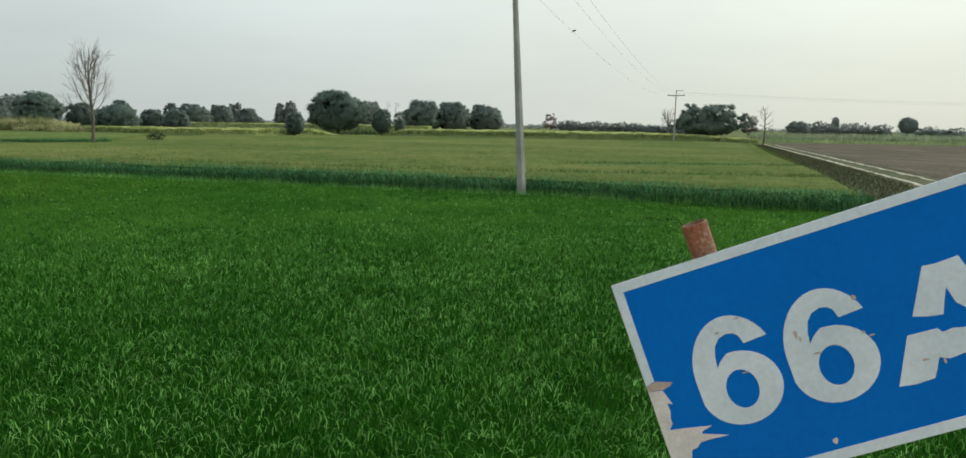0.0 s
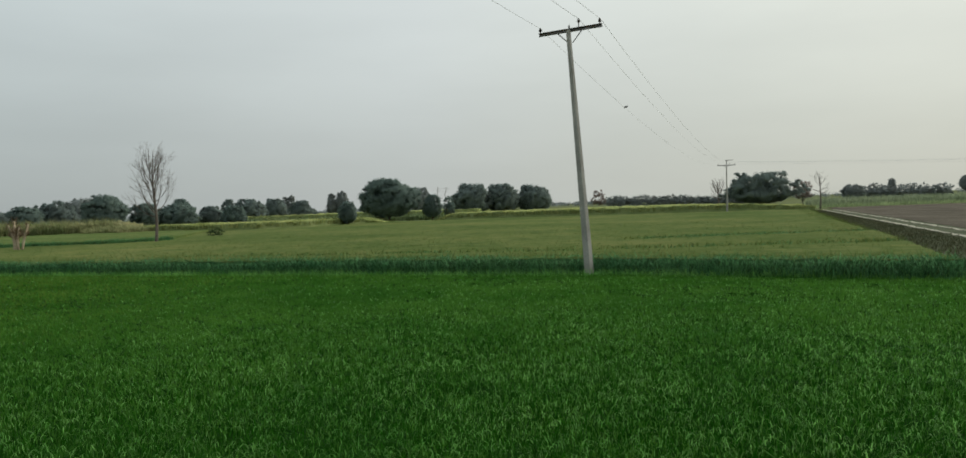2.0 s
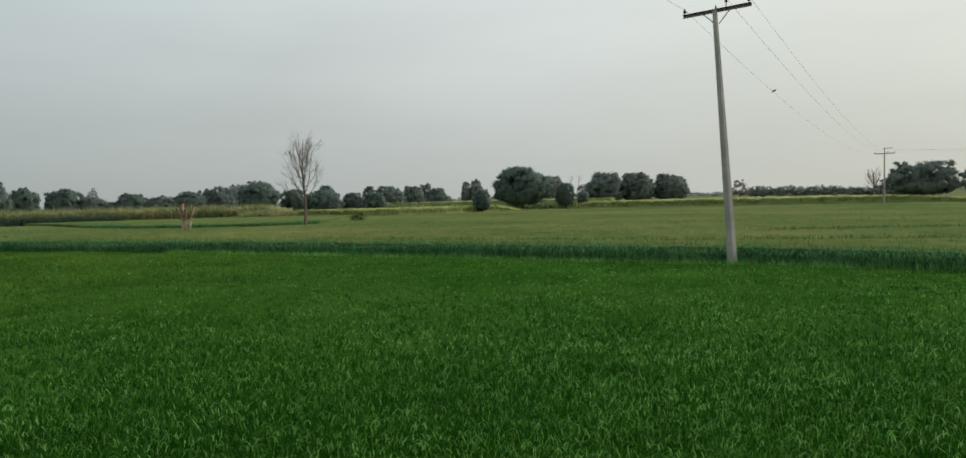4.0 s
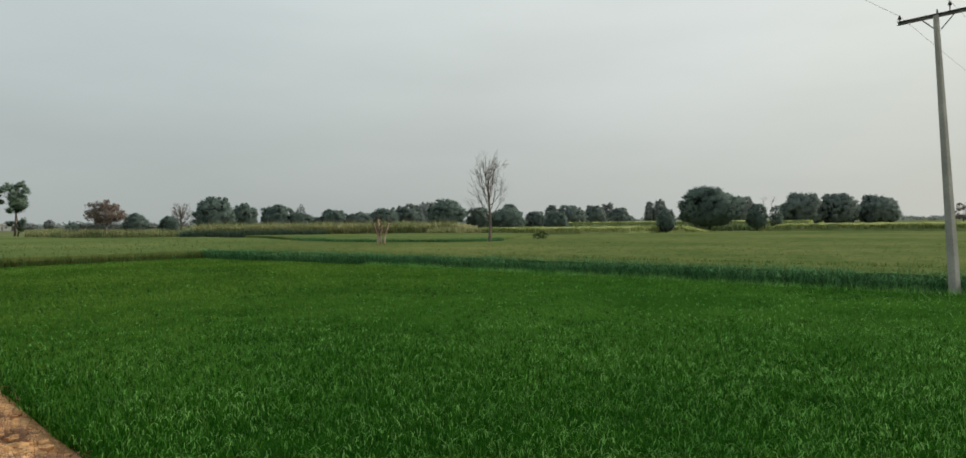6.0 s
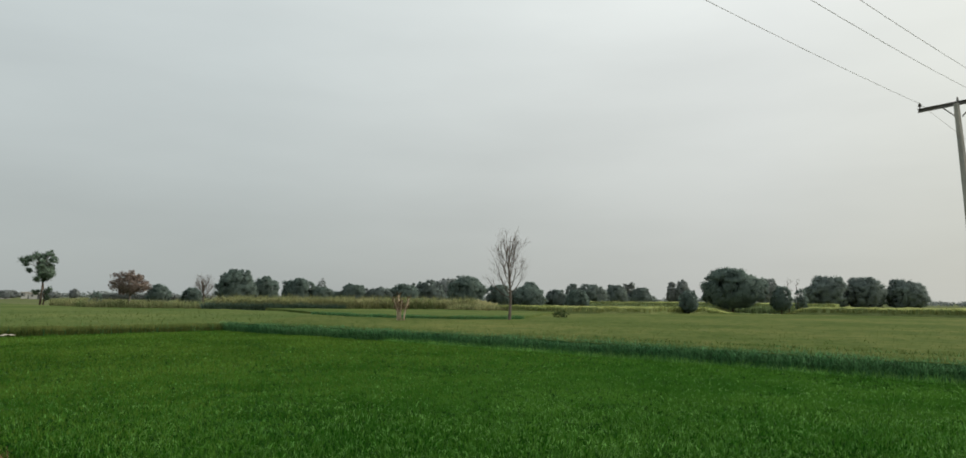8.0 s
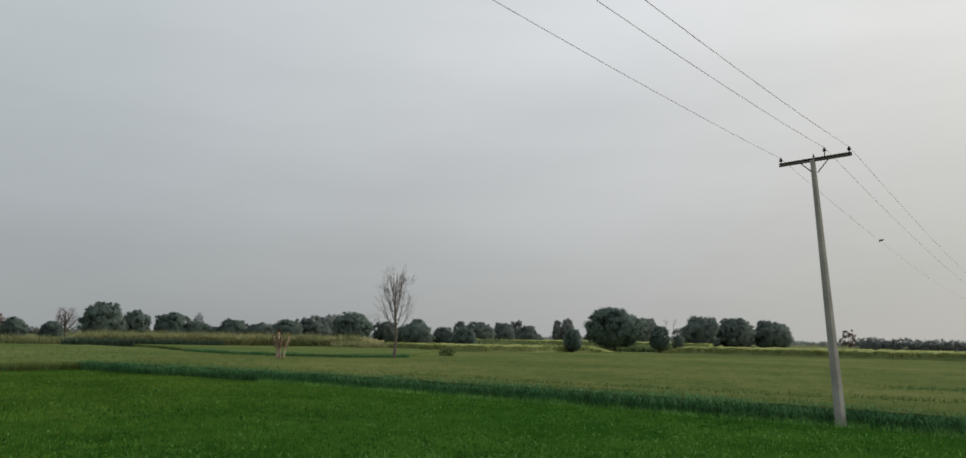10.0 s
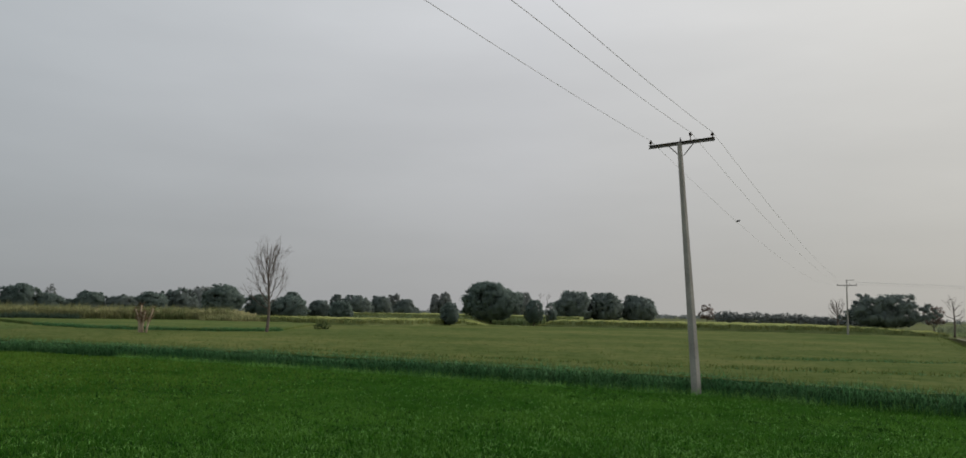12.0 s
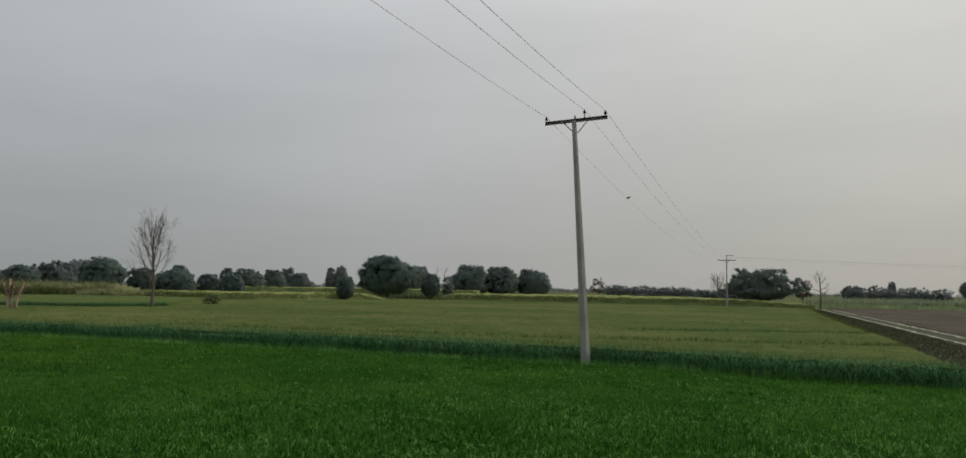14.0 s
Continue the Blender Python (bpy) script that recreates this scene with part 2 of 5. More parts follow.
M_STEEL = material("weathered_steel", (0.12, 0.115, 0.11), (0.24, 0.23, 0.22), 3.0, 40.0, 0.6, 0.2, 0.004, metal=0.4)
M_WIRE = material("aluminium_wire", (0.5, 0.5, 0.52), (0.62, 0.62, 0.64), 3.0, 30.0, 0.6, 0, metal=0.1)
M_CERAMIC = material("brown_insulator", (0.030, 0.022, 0.020), (0.07, 0.05, 0.045), 6.0, 40.0, 0.25, 0)
M_BLUE = material("blue_sign_sheet", (0.0004, 0.120, 0.50), (0.0008, 0.145, 0.58), 2.5, 60.0, 0.5, 0.03, 0.001, gloss=0.08)
M_WHITE = material("white_sign_sheet", (0.44, 0.58, 0.68), (0.58, 0.73, 0.85), 7.0, 70.0, 0.5, 0.08, 0.001)
M_TORN = material("torn_backing", (0.44, 0.48, 0.50), (0.62, 0.66, 0.68), 22.0, 120.0, 0.85, 0.4, 0.002)
M_SIGN_BACK = material("galvanised_sheet", (0.32, 0.33, 0.34), (0.46, 0.47, 0.48), 5.0, 50.0, 0.5, 0.1, 0.002, metal=0.6)
M_RUST = material("rusty_pipe_paint", (0.15, 0.0562, 0.0338), (0.39, 0.315, 0.27), 14.0, 90.0, 0.75, 0.4, 0.003, c=(0.255, 0.12, 0.075))
M_LIME = material("limewashed_wall", (0.33, 0.33, 0.32), (0.44, 0.44, 0.42), 0.4, 4.0, 0.9, 0.2, 0.02)
M_ROOF = material("mud_roof", (0.22, 0.18, 0.14), (0.34, 0.29, 0.23), 0.5, 4.0, 0.95, 0.3, 0.03)
M_DOOR = material("dark_door", (0.05, 0.06, 0.07), (0.11, 0.11, 0.11), 1.0, 9.0, 0.6, 0.1, 0.01)
M_LUMP = material("dark_lump", (0.012, 0.012, 0.014), (0.04, 0.04, 0.045), 8.0, 60.0, 0.9, 0.2, 0.01)
M_TRUNK_PALE = material("pale_trunk", (0.16, 0.14, 0.115), (0.34, 0.30, 0.26), 1.0, 8.0, 0.85, 0.3, 0.02)


# ---------------- mesh helpers ----------------
def mesh_object(name, verts, faces, mat, parent=None, label="", smooth=False):
    me = bpy.data.meshes.new(name)
    me.from_pydata([tuple(v) for v in verts], [], [tuple(f) for f in faces])
    me.materials.append(mat)
    if smooth:
        me.polygons.foreach_set("use_smooth", [True] * len(me.polygons))
    me.update()
    ob = new(name, me)
    if parent:
        ob.parent = parent
    if label:
        ob["label"] = label
    return ob


def big_mesh(name, co, loops, counts, mat, smooth=False, normals=None):
    """A mesh from numpy arrays: co (n, 3), the flat corner list and each face's corner count."""
    me = bpy.data.meshes.new(name)
    me.vertices.add(len(co))
    me.vertices.foreach_set("co", np.asarray(co, np.float32).ravel())
    me.loops.add(len(loops))
    me.loops.foreach_set("vertex_index", np.asarray(loops, np.int32))
    me.polygons.add(len(counts))
    starts = np.concatenate([[0], np.cumsum(counts)[:-1]])
    me.polygons.foreach_set("loop_start", starts.astype(np.int32))
    me.polygons.foreach_set("use_smooth", np.full(len(counts), smooth))
    me.materials.append(mat)
    me.update(calc_edges=True)
    me.validate()
    if normals is not None:      # soft shading over a whole crown
        me.normals_split_custom_set_from_vertices(normals)
    return new(name, me)


def part(name, bm, mat, parent, label=""):
    me = bpy.data.meshes.new(name)
    bm.to_mesh(me)
    bm.free()
    me.materials.append(mat)
    ob = new(name, me)
    ob.parent = parent
    if label:
        ob["label"] = label
    return ob


def thing(name, x, y, z, label, category, group="", kind=""):
    ob = new(name)
    ob.location = (x, y, z)
    return tagged(ob, label, category, group, kind)


def box_bm(sx, sy, sz, at=(0, 0, 0), bevel=0.0, taper=1.0):
    bm = bmesh.new()
    bmesh.ops.create_cube(bm, size=1.0)
    for v in bm.verts:
        k = taper if v.co.z > 0 else 1.0
        v.co = Vector((v.co.x * sx * k + at[0], v.co.y * sy * k + at[1], v.co.z * sz + at[2]))
    if bevel:
        bmesh.ops.bevel(bm, geom=bm.edges[:], offset=bevel, segments=2, affect="EDGES")
    return bm


def tubes(paths, sides=6):
    """Tapered tubes along paths of (point, radius) rows: vertices and faces."""
    verts, faces = [], []
    for path in paths:
        base = len(verts)
        for i, (p, rad) in enumerate(path):
            p = Vector(p)
            a = Vector(path[max(i - 1, 0)][0])
            b = Vector(path[min(i + 1, len(path) - 1)][0])
            d = (b - a).normalized()
            u = d.orthogonal().normalized()
            w = d.cross(u)
            for k in range(sides):
                t = 2 * math.pi * k / sides
                verts.append(p + (u * math.cos(t) + w * math.sin(t)) * rad)
        for i in range(len(path) - 1):
            for k in range(sides):
                j = (k + 1) % sides
                faces.append((base + i * sides + k, base + i * sides + j, base + (i + 1) * sides + j, base + (i + 1) * sides + k))
        faces.append(tuple(base + (len(path) - 1) * sides + k for k in range(sides)))
        faces.append(tuple(base + k for k in reversed(range(sides))))
    return verts, faces


def along(poly, n):
    """n points evenly along a polyline."""
    p = np.array(poly, float)
    s = np.concatenate([[0], np.cumsum(np.hypot(*(p[1:] - p[:-1]).T))])
    q = np.linspace(0, s[-1], n)
    return np.stack([np.interp(q, s, p[:, 0]), np.interp(q, s, p[:, 1])], 1)


def wobble(x, y, f, seed=0.0):
    """A cheap smooth noise in -1..1 over the plan."""
    x, y = np.asarray(x) * f + seed * 1.7, np.asarray(y) * f - seed * 2.3
    return (np.sin(x * 1.31 + 1.7 * np.sin(y * 0.83)) + np.sin(y * 1.57 + 1.3 * np.sin(x * 0.71 + 2.0)) + np.sin((x + y) * 2.17 + np.sin(x * 1.9 - y * 1.1))) / 3


def loft(name, front, back, ns, nt, z, amp, mat, side=None, power=1.0, ragged=0.0, seed=1, grooves=(), fall=0.0):
    """A crop's canopy between two edge lines, with sides down to the ground."""
    rng = np.random.default_rng(seed)
    a, b = along(front, ns), along(back, ns)
    t = np.linspace(0, 1, nt)[:, None, None] ** power
    g = a[None] * (1 - t) + b[None] * t
    zz = z + amp * (wobble(g[..., 0], g[..., 1], 0.35, seed) * 0.6 + wobble(g[..., 0], g[..., 1], 1.6, seed) * 0.4) + rng.normal(0, ragged, g.shape[:2])
    zz = zz.reshape(nt, ns) - fall * (1 - np.exp(-np.hypot(*np.moveaxis(g - a[None], -1, 0)) / 4.0))
    for gl in grooves:
        gx, gy = along(gl, 60).T
        gd = np.min(np.hypot(g[..., None, 0] - gx, g[..., None, 1] - gy), -1)
        zz = zz - 0.24 * np.exp(-(gd / 1.1) ** 2)
    co = [np.concatenate([g, zz[..., None]], 2).reshape(-1, 3)]
    i = np.arange(nt * ns).reshape(nt, ns)
    quads = np.stack([i[:-1, :-1], i[:-1, 1:], i[1:, 1:], i[1:, :-1]], -1).reshape(-1, 4)
    rim = np.concatenate([i[0, :], i[1:, -1], i[-1, -2::-1], i[-2:0:-1, 0]])
    low = co[0][rim].copy()
    low[:, 2] = -0.02
    k = np.arange(len(rim)) + nt * ns
    sides_q = np.stack([rim, k, np.roll(k, -1), np.roll(rim, -1)], -1)
    co = np.concatenate([co[0], low])
    n_top = len(quads)
    allq = np.concatenate([quads, sides_q])
    ob = big_mesh(name, co, allq.ravel(), np.full(len(allq), 4), mat, smooth=False)
    if side:
        ob.data.materials.append(side)
        idx = np.zeros(len(allq), np.int32)
        idx[n_top:] = 1
        ob.data.polygons.foreach_set("material_index", idx)
    return ob


def blades(name, base, height, width, mat, rng, lean=0.35, droop=0.5, levels=3):
    """Grass blades: one thin bent strip for each base point; height and width are arrays or numbers."""
    n = len(base)
    h = np.broadcast_to(height, n)[:, None] * rng.uniform(0.7, 1.25, (n, 1))
    w = np.broadcast_to(width, n)[:, None] * rng.uniform(0.7, 1.3, (n, 1))
    az = rng.uniform(0, 2 * np.pi, n)
    out = np.stack([np.cos(az), np.sin(az), 0 * az], 1)
    face = rng.uniform(0, 2 * np.pi, n)
    side = np.stack([np.cos(face), np.sin(face), 0 * face], 1)
    ln = np.abs(rng.normal(lean, lean * 0.5, (n, 1)))
    dr = np.abs(rng.normal(droop, droop * 0.5, (n, 1)))
    up = np.array([[0, 0, 1.0]])
    rows = []
    for k in range(levels):
        s = k / levels
        p = base + up * h * (s - 0.18 * dr * s ** 3) + out * h * (ln * s + dr * 0.6 * s ** 2.6)
        wk = w * (1 - 0.35 * s) / 2
        rows += [p - side * wk, p + side * wk]
    tip = base + up * h * (1 - 0.55 * dr) + out * h * (ln + dr * 0.85)
    co = np.stack(rows + [tip], 1)
    nv = co.shape[1]
    off = np.arange(n)[:, None] * nv
    faces = [off + np.array([[2 * k, 2 * k + 1, 2 * k + 3, 2 * k + 2]]) for k in range(levels - 1)]
    tri = off + np.array([[2 * levels - 2, 2 * levels - 1, nv - 1]])
    loops = np.concatenate(faces + [tri], 1).ravel()
    counts = np.tile(np.array([4] * (levels - 1) + [3]), n)
    return big_mesh(name, co.reshape(-1, 3), loops, counts, mat)


def inside(pts, poly):
    x, y = pts[:, 0], pts[:, 1]
    ok = np.zeros(len(pts), bool)
    p = np.array(poly, float)
    for (x0, y0), (x1, y1) in zip(p, np.roll(p, -1, 0)):
        if y0 != y1:
            ok ^= ((y0 > y) != (y1 > y)) & (x < (x1 - x0) * (y - y0) / (y1 - y0) + x0)
    return ok


def scatter(poly, density, rng):
    p = np.array(poly, float)
    lo, hi = p.min(0), p.max(0)
    n = int(density * np.prod(hi - lo))
    q = rng.uniform(lo, hi, (n, 2))
    return q[inside(q, poly)]


def edge_points(line, depth, n, rng, bias=1.0, shift=0.0):
    """Random points within a strip on the left-hand side of a polyline."""
    p = np.array(line, float)
    seg = np.hypot(*(p[1:] - p[:-1]).T)
    k = rng.choice(len(seg), n, p=seg / seg.sum())
    t = rng.uniform(0, 1, (n, 1))
    d = (p[1:] - p[:-1]) / seg[:, None]
    nrm = np.stack([-d[:, 1], d[:, 0]], 1)
    return p[k] * (1 - t) + p[k + 1] * t + nrm[k] * ((rng.uniform(0, 1, (n, 1)) ** bias) * depth - shift)


# ---------------- ground, bank, track ----------------
def ground():
    xs = np.concatenate([np.linspace(-3500, -300, 9), np.linspace(-260, 300, 57), np.linspace(340, 3500, 9)])
    ys = np.concatenate([np.linspace(-3000, -80, 7), np.linspace(-60, 340, 41), np.linspace(380, 4200, 9)])
    gx, gy = np.meshgrid(xs, ys)
    co = np.stack([gx, gy, -0.06 + 0 * gx], -1).reshape(-1, 3)
    i = np.arange(gx.size).reshape(gx.shape)
    q = np.stack([i[:-1, :-1], i[:-1, 1:], i[1:, 1:], i[1:, :-1]], -1).reshape(-1, 4)
    ob = big_mesh("ground", co, q.ravel(), np.full(len(q), 4), M_GROUND)
    return tagged(ob, "flat olive farmland running to a hazy horizon", "ground", kind="structure")


ground()

# near edge of the young wheat: y = 1.67 - 0.361 x
E_DIR = np.array([1.0, -0.361]) / math.hypot(1, 0.361)
E_OUT = np.array([0.361, 1.0]) / math.hypot(1, 0.361)     # towards the field
E_0 = np.array([0.0, 1.67])


def bank():
    """The raised dirt roadside on which the walk stands: a slope and a flat top behind it."""
    rng = np.random.default_rng(5)
    s = np.concatenate([np.linspace(-60, -26, 40), np.linspace(-25.8, -15, 90), np.linspace(-14.9, -4, 300), np.linspace(-3.8, 40, 90)])
    d = np.concatenate([np.linspace(0.35, -2.6, 62), np.linspace(-2.8, -9, 12)])
    zprof = np.interp(-d, [-0.35, 0.0, 0.5, 1.2, 1.9, 2.6, 9.0], [-0.03, 0.04, 0.22, 0.46, 0.78, 0.92, 0.95])
    S, D = np.meshgrid(s, d)
    P = E_0 + S[..., None] * E_DIR + D[..., None] * E_OUT
    rough = np.clip(-D, 0.0, 1.0)
    Z = zprof[:, None] + rough * (0.07 * wobble(P[..., 0], P[..., 1], 1.3, 3) + 0.06 * wobble(P[..., 0], P[..., 1], 3.6, 5) + 0.035 * wobble(P[..., 0], P[..., 1], 9.0, 6) - 0.06 * np.abs(wobble(P[..., 0], P[..., 1], 6.3, 9)) ** 0.6 - 0.035 * np.abs(wobble(P[..., 0], P[..., 1], 14.0, 4)) ** 0.6 + rng.normal(0, 0.018, S.shape))
    crust = wobble(P[..., 0], P[..., 1], 2.4, 12) + 0.5 * wobble(P[..., 0], P[..., 1], 6.0, 13)
    Z = Z + rough * 0.028 * np.tanh(crust * 7.0)      # broken crusts with steep little ledges
    edge = 0.12 * wobble(S, 0 * S, 1.1, 2) + 0.06 * wobble(S, 0 * S, 4.0, 7)
    P = P + (edge * np.clip(1 + D, 0, 1))[..., None] * E_OUT
    co = np.concatenate([P, Z[..., None]], 2).reshape(-1, 3)
    i = np.arange(S.size).reshape(S.shape)
    q = np.stack([i[:-1, :-1], i[1:, :-1], i[1:, 1:], i[:-1, 1:]], -1).reshape(-1, 4)
    ob = big_mesh("bank", co, q.ravel(), np.full(len(q), 4), M_BANK, smooth=True)
    return tagged(ob, "eroded sandy earth bank beside the young wheat", "earth bank", kind="structure")


bank()


def strip(name, pts, width, z, mat, label, category, wander=0.0, seed=1, lumps=0.0):
    """A flat strip along a line, with uneven edges."""
    rng = np.random.default_rng(seed)
    a = along(pts, 120)
    d = np.gradient(a, axis=0)
    d /= np.hypot(d[:, 0], d[:, 1])[:, None]
    nrm = np.stack([-d[:, 1], d[:, 0]], 1)
    wl_ = width / 2 + rng.normal(0, wander, 120)
    wr_ = width / 2 + rng.normal(0, wander, 120)
    co, z0 = [], z
    for p, q, l_, r_ in zip(a, nrm, wl_, wr_):
        z = z0 + lumps * float(wobble(p[0], p[1], 2.3, seed) + 0.6 * wobble(p[0], p[1], 7.0, seed))
        co += [(*(p + q * l_), z - 0.03), (*(p + q * l_ * 0.6), z), (*(p - q * r_ * 0.6), z), (*(p - q * r_), z - 0.03)]
    faces = []
    for k in range(119):
        for j in range(3):
            faces.append((4 * k + j, 4 * k + j + 1, 4 * k + j + 5, 4 * k + j + 4))
    ob = mesh_object(name, co, faces, mat)
    return tagged(ob, label, category, kind="structure")


strip("road", [(14.9, 10.0), (22.0, 35.0), (47.4, 126.6)], 3.4, 0.03, M_VERGE, "rough farm track with dark dry grass", "farm track", 0.15, 2)
strip("wheel_track", [(14.05, 10.0), (21.0, 35.0), (46.6, 126.6)], 0.26, 0.075, M_DUST, "pale dusty wheel rut of the farm track", "wheel track", 0.06, 3, 0.03)
strip("wheel_track", [(15.65, 10.0), (22.6, 35.0), (48.2, 126.6)], 0.22, 0.075, M_DUST, "pale dusty wheel rut of the farm track", "wheel track", 0.06, 4, 0.03)
strip("dirt_path", [(-41.75, 22.6), (-42.3, 20.6), (-44.0, 15.0)], 0.6, 0.34, M_DUST, "pale bare path along the edge of the wheat", "dirt path", 0.10, 5, 0.05)


def flat_field(name, front, back, mat, label, category, amp, seed, ns=70, nt=70, z=0.03):
    ob = loft(name, front, back, ns, nt, z, amp, mat, power=1.5, ragged=amp * 0.4, seed=seed)
    return tagged(ob, label, category, kind="structure")


flat_field("verge", [(9.5, 8.0), (11.0, 20.0), (19.5, 46.0), (44.0, 121.0)], [(14.0, 8.0), (17.7, 22.0), (24.0, 44.5), (45.6, 122.0)], M_VERGE,
           "dark weedy verge with dead grass beside the track", "verge", 0.05, 11, 120, 12, 0.0)
flat_field("ploughed_field", [(16.6, 10.0), (23.6, 35.0), (55.0, 148.0)], [(130.0, 0.0), (150.0, 40.0), (220.0, 160.0)], M_PLOUGH,
           "bare brown ploughed field", "ploughed field", 0.04, 12, 140, 120, 0.02)

# ---------------- crops ----------------
rng = np.random.default_rng(11)
FAR_EDGE = [(24.0, 16.2), (14.5, 19.8), (10.5, 21.3), (1.7, 24.75), (-10.5, 28.4), (-24.0, 31.9), (-39.5, 34.4)]
LEFT_EDGE = [(-39.5, 34.4), (-40.6, 26.7), (-41.2, 22.3), (-46.0, 15.0), (-52.0, 8.0)]
NEAR_LINE = [tuple(E_0 + s * E_DIR) for s in (26.0, 0.0, -20.0, -40.0, -60.0)]


def near_wheat():
    """The young wheat: a bed darkened for shade, and blades set sparser and broader farther from the camera."""
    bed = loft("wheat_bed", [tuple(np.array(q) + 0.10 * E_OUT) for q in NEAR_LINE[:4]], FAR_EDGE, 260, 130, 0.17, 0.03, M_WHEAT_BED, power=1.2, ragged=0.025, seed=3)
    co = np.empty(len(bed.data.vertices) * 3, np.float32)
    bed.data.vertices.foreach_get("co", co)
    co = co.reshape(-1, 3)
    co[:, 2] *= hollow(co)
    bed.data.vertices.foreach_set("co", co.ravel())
    tagged(bed, "dark green bed under the young wheat, with shade in its colour", "wheat", kind="stuff")
    field = [(24.0, -7.0), *FAR_EDGE, (-40.6, 26.7), (-41.2, 22.3), (-43.0, 17.2)]
    # from, to, leaves and top leaves for each square metre, width
    zones = [(0.0, 7.0, 1000, 215, 0.0086), (7.0, 11.0, 740, 160, 0.0096), (11.0, 16.0, 520, 90, 0.012), (16.0, 24.0, 370, 20, 0.018), (24.0, 60.0, 132, 3, 0.036)]
    for d0, d1, dens, tips, w in zones:
        for many, top in ((dens, False), (tips, True)):
            k = d1 * 1.25 if d1 < 50 else 50
            p = scatter([(-k, -2), (k * 0.62, -2), (k * 0.62, k), (-k, k)], many, rng)
            r = np.hypot(p[:, 0], p[:, 1]) * np.clip(rng.normal(1, 0.09, len(p)), 0.75, 1.25)
            p = p[(r >= d0) & (r < d1) & (p[:, 1] > -0.2 * np.abs(p[:, 0]) + 1.0)]
            p = p[inside(p, field)]
            away = (p - E_0) @ E_OUT      # a ragged edge along the bank
            p = p[away > -0.14 + 0.16 * wobble(p[:, 0], p[:, 1], 1.7, 9)]
            p = p[rng.uniform(0, 1, len(p)) < 0.94 + 0.07 * wobble(p[:, 0], p[:, 1], 3.2, 4)]
            lump = 0.035 * wobble(p[:, 0], p[:, 1], 0.5, 6) + 0.015 * wobble(p[:, 0], p[:, 1], 4.5, 8)
            deep = hollow(p)
            keep = rng.uniform(0.25, 1, len(p)) < deep
            p, lump, deep = p[keep], lump[keep], deep[keep]
            z0 = (0.16 + lump * 0.7) * deep * np.clip(((p - E_0) @ E_OUT + 0.20) / 0.42, 0.12, 1)
            base = np.concatenate([p, z0[:, None]], 1)
            if top:      # fewer of them to the left, to fit the camera's view
                base = base[rng.uniform(0, 1, len(base)) < np.clip(1.0 + base[:, 0] / 22.0, 0.55, 1.0)]
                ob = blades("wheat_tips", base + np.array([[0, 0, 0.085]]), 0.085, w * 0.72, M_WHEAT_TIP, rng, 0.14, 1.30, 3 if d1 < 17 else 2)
                tagged(ob, "pale hooked top leaves of young wheat", "wheat", kind="stuff")
                continue
            # lighter, yellower blades take over with distance; the distance shading is in their colour
            far_tone = rng.uniform(0, 1, len(p)) < (np.hypot(p[:, 0], p[:, 1]) - 3.0) / 15.0
            pale = far_tone & (rng.uniform(0, 1, len(p)) < np.clip((-p[:, 0] - 8.0) / 20.0, 0, 0.85))
            for part_, mat, label in ((~far_tone, M_WHEAT, "darker green blades of young wheat"), (far_tone & ~pale, M_WHEAT_FAR, "lighter, yellower green blades of young wheat farther from the camera"), (pale, M_WHEAT_YELLOW, "yellow-green blades of young wheat")):
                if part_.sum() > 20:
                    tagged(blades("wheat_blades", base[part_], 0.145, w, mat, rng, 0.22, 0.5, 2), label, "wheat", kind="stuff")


def hollow(p):
    """Hollows in the young wheat, placed to fit dark spots in the camera's view."""
    k = np.ones(len(p))
    for x, y, rad in ((-10.65, 10.35, 0.45), (-11.1, 9.9, 0.35), (-10.0, 10.9, 0.35), (1.6, 5.5, 0.36), (1.95, 6.3, 0.30), (-3.4, 7.6, 0.22), (-14.0, 13.0, 0.30), (-6.0, 7.0, 0.2), (-1.0, 9.5, 0.25)):
        k *= 1 - 0.6 * np.exp(-((p[:, 0] - x) ** 2 + (p[:, 1] - y) ** 2) / rad ** 2)
    return k


near_wheat()

SECOND_BACK = [(41.0, 117.5), (12.0, 126.0), (-12.0, 129.0), (-27.5, 130.5), (-30.0, 120.5), (-34.0, 110.5), (-39.5, 103.5), (-45.0, 101.0), (-36.0, 70.0), (-38.8, 64.4), (-44.5, 63.0), (-52.0, 64.0), (-63.0, 69.0)]
SECOND_FRONT = [(11.3, 20.8), (1.7, 25.35), (-10.5, 29.0), (-24.0, 32.5), (-39.6, 35.0)]


GROOVES = [[(16.8, 36.4), (2.0, 36.0), (-9.0, 37.5), (-20.0, 40.5)], [(20.0, 47.0), (6.0, 46.0)]]


def tall_field(front, back, z, label, seed, ns=160, nt=110, grooves=(), fall=0.0, top=None):
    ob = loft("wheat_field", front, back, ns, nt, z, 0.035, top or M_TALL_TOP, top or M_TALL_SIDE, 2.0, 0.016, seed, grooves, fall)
    return tagged(ob, label, "wheat field", kind="stuff")


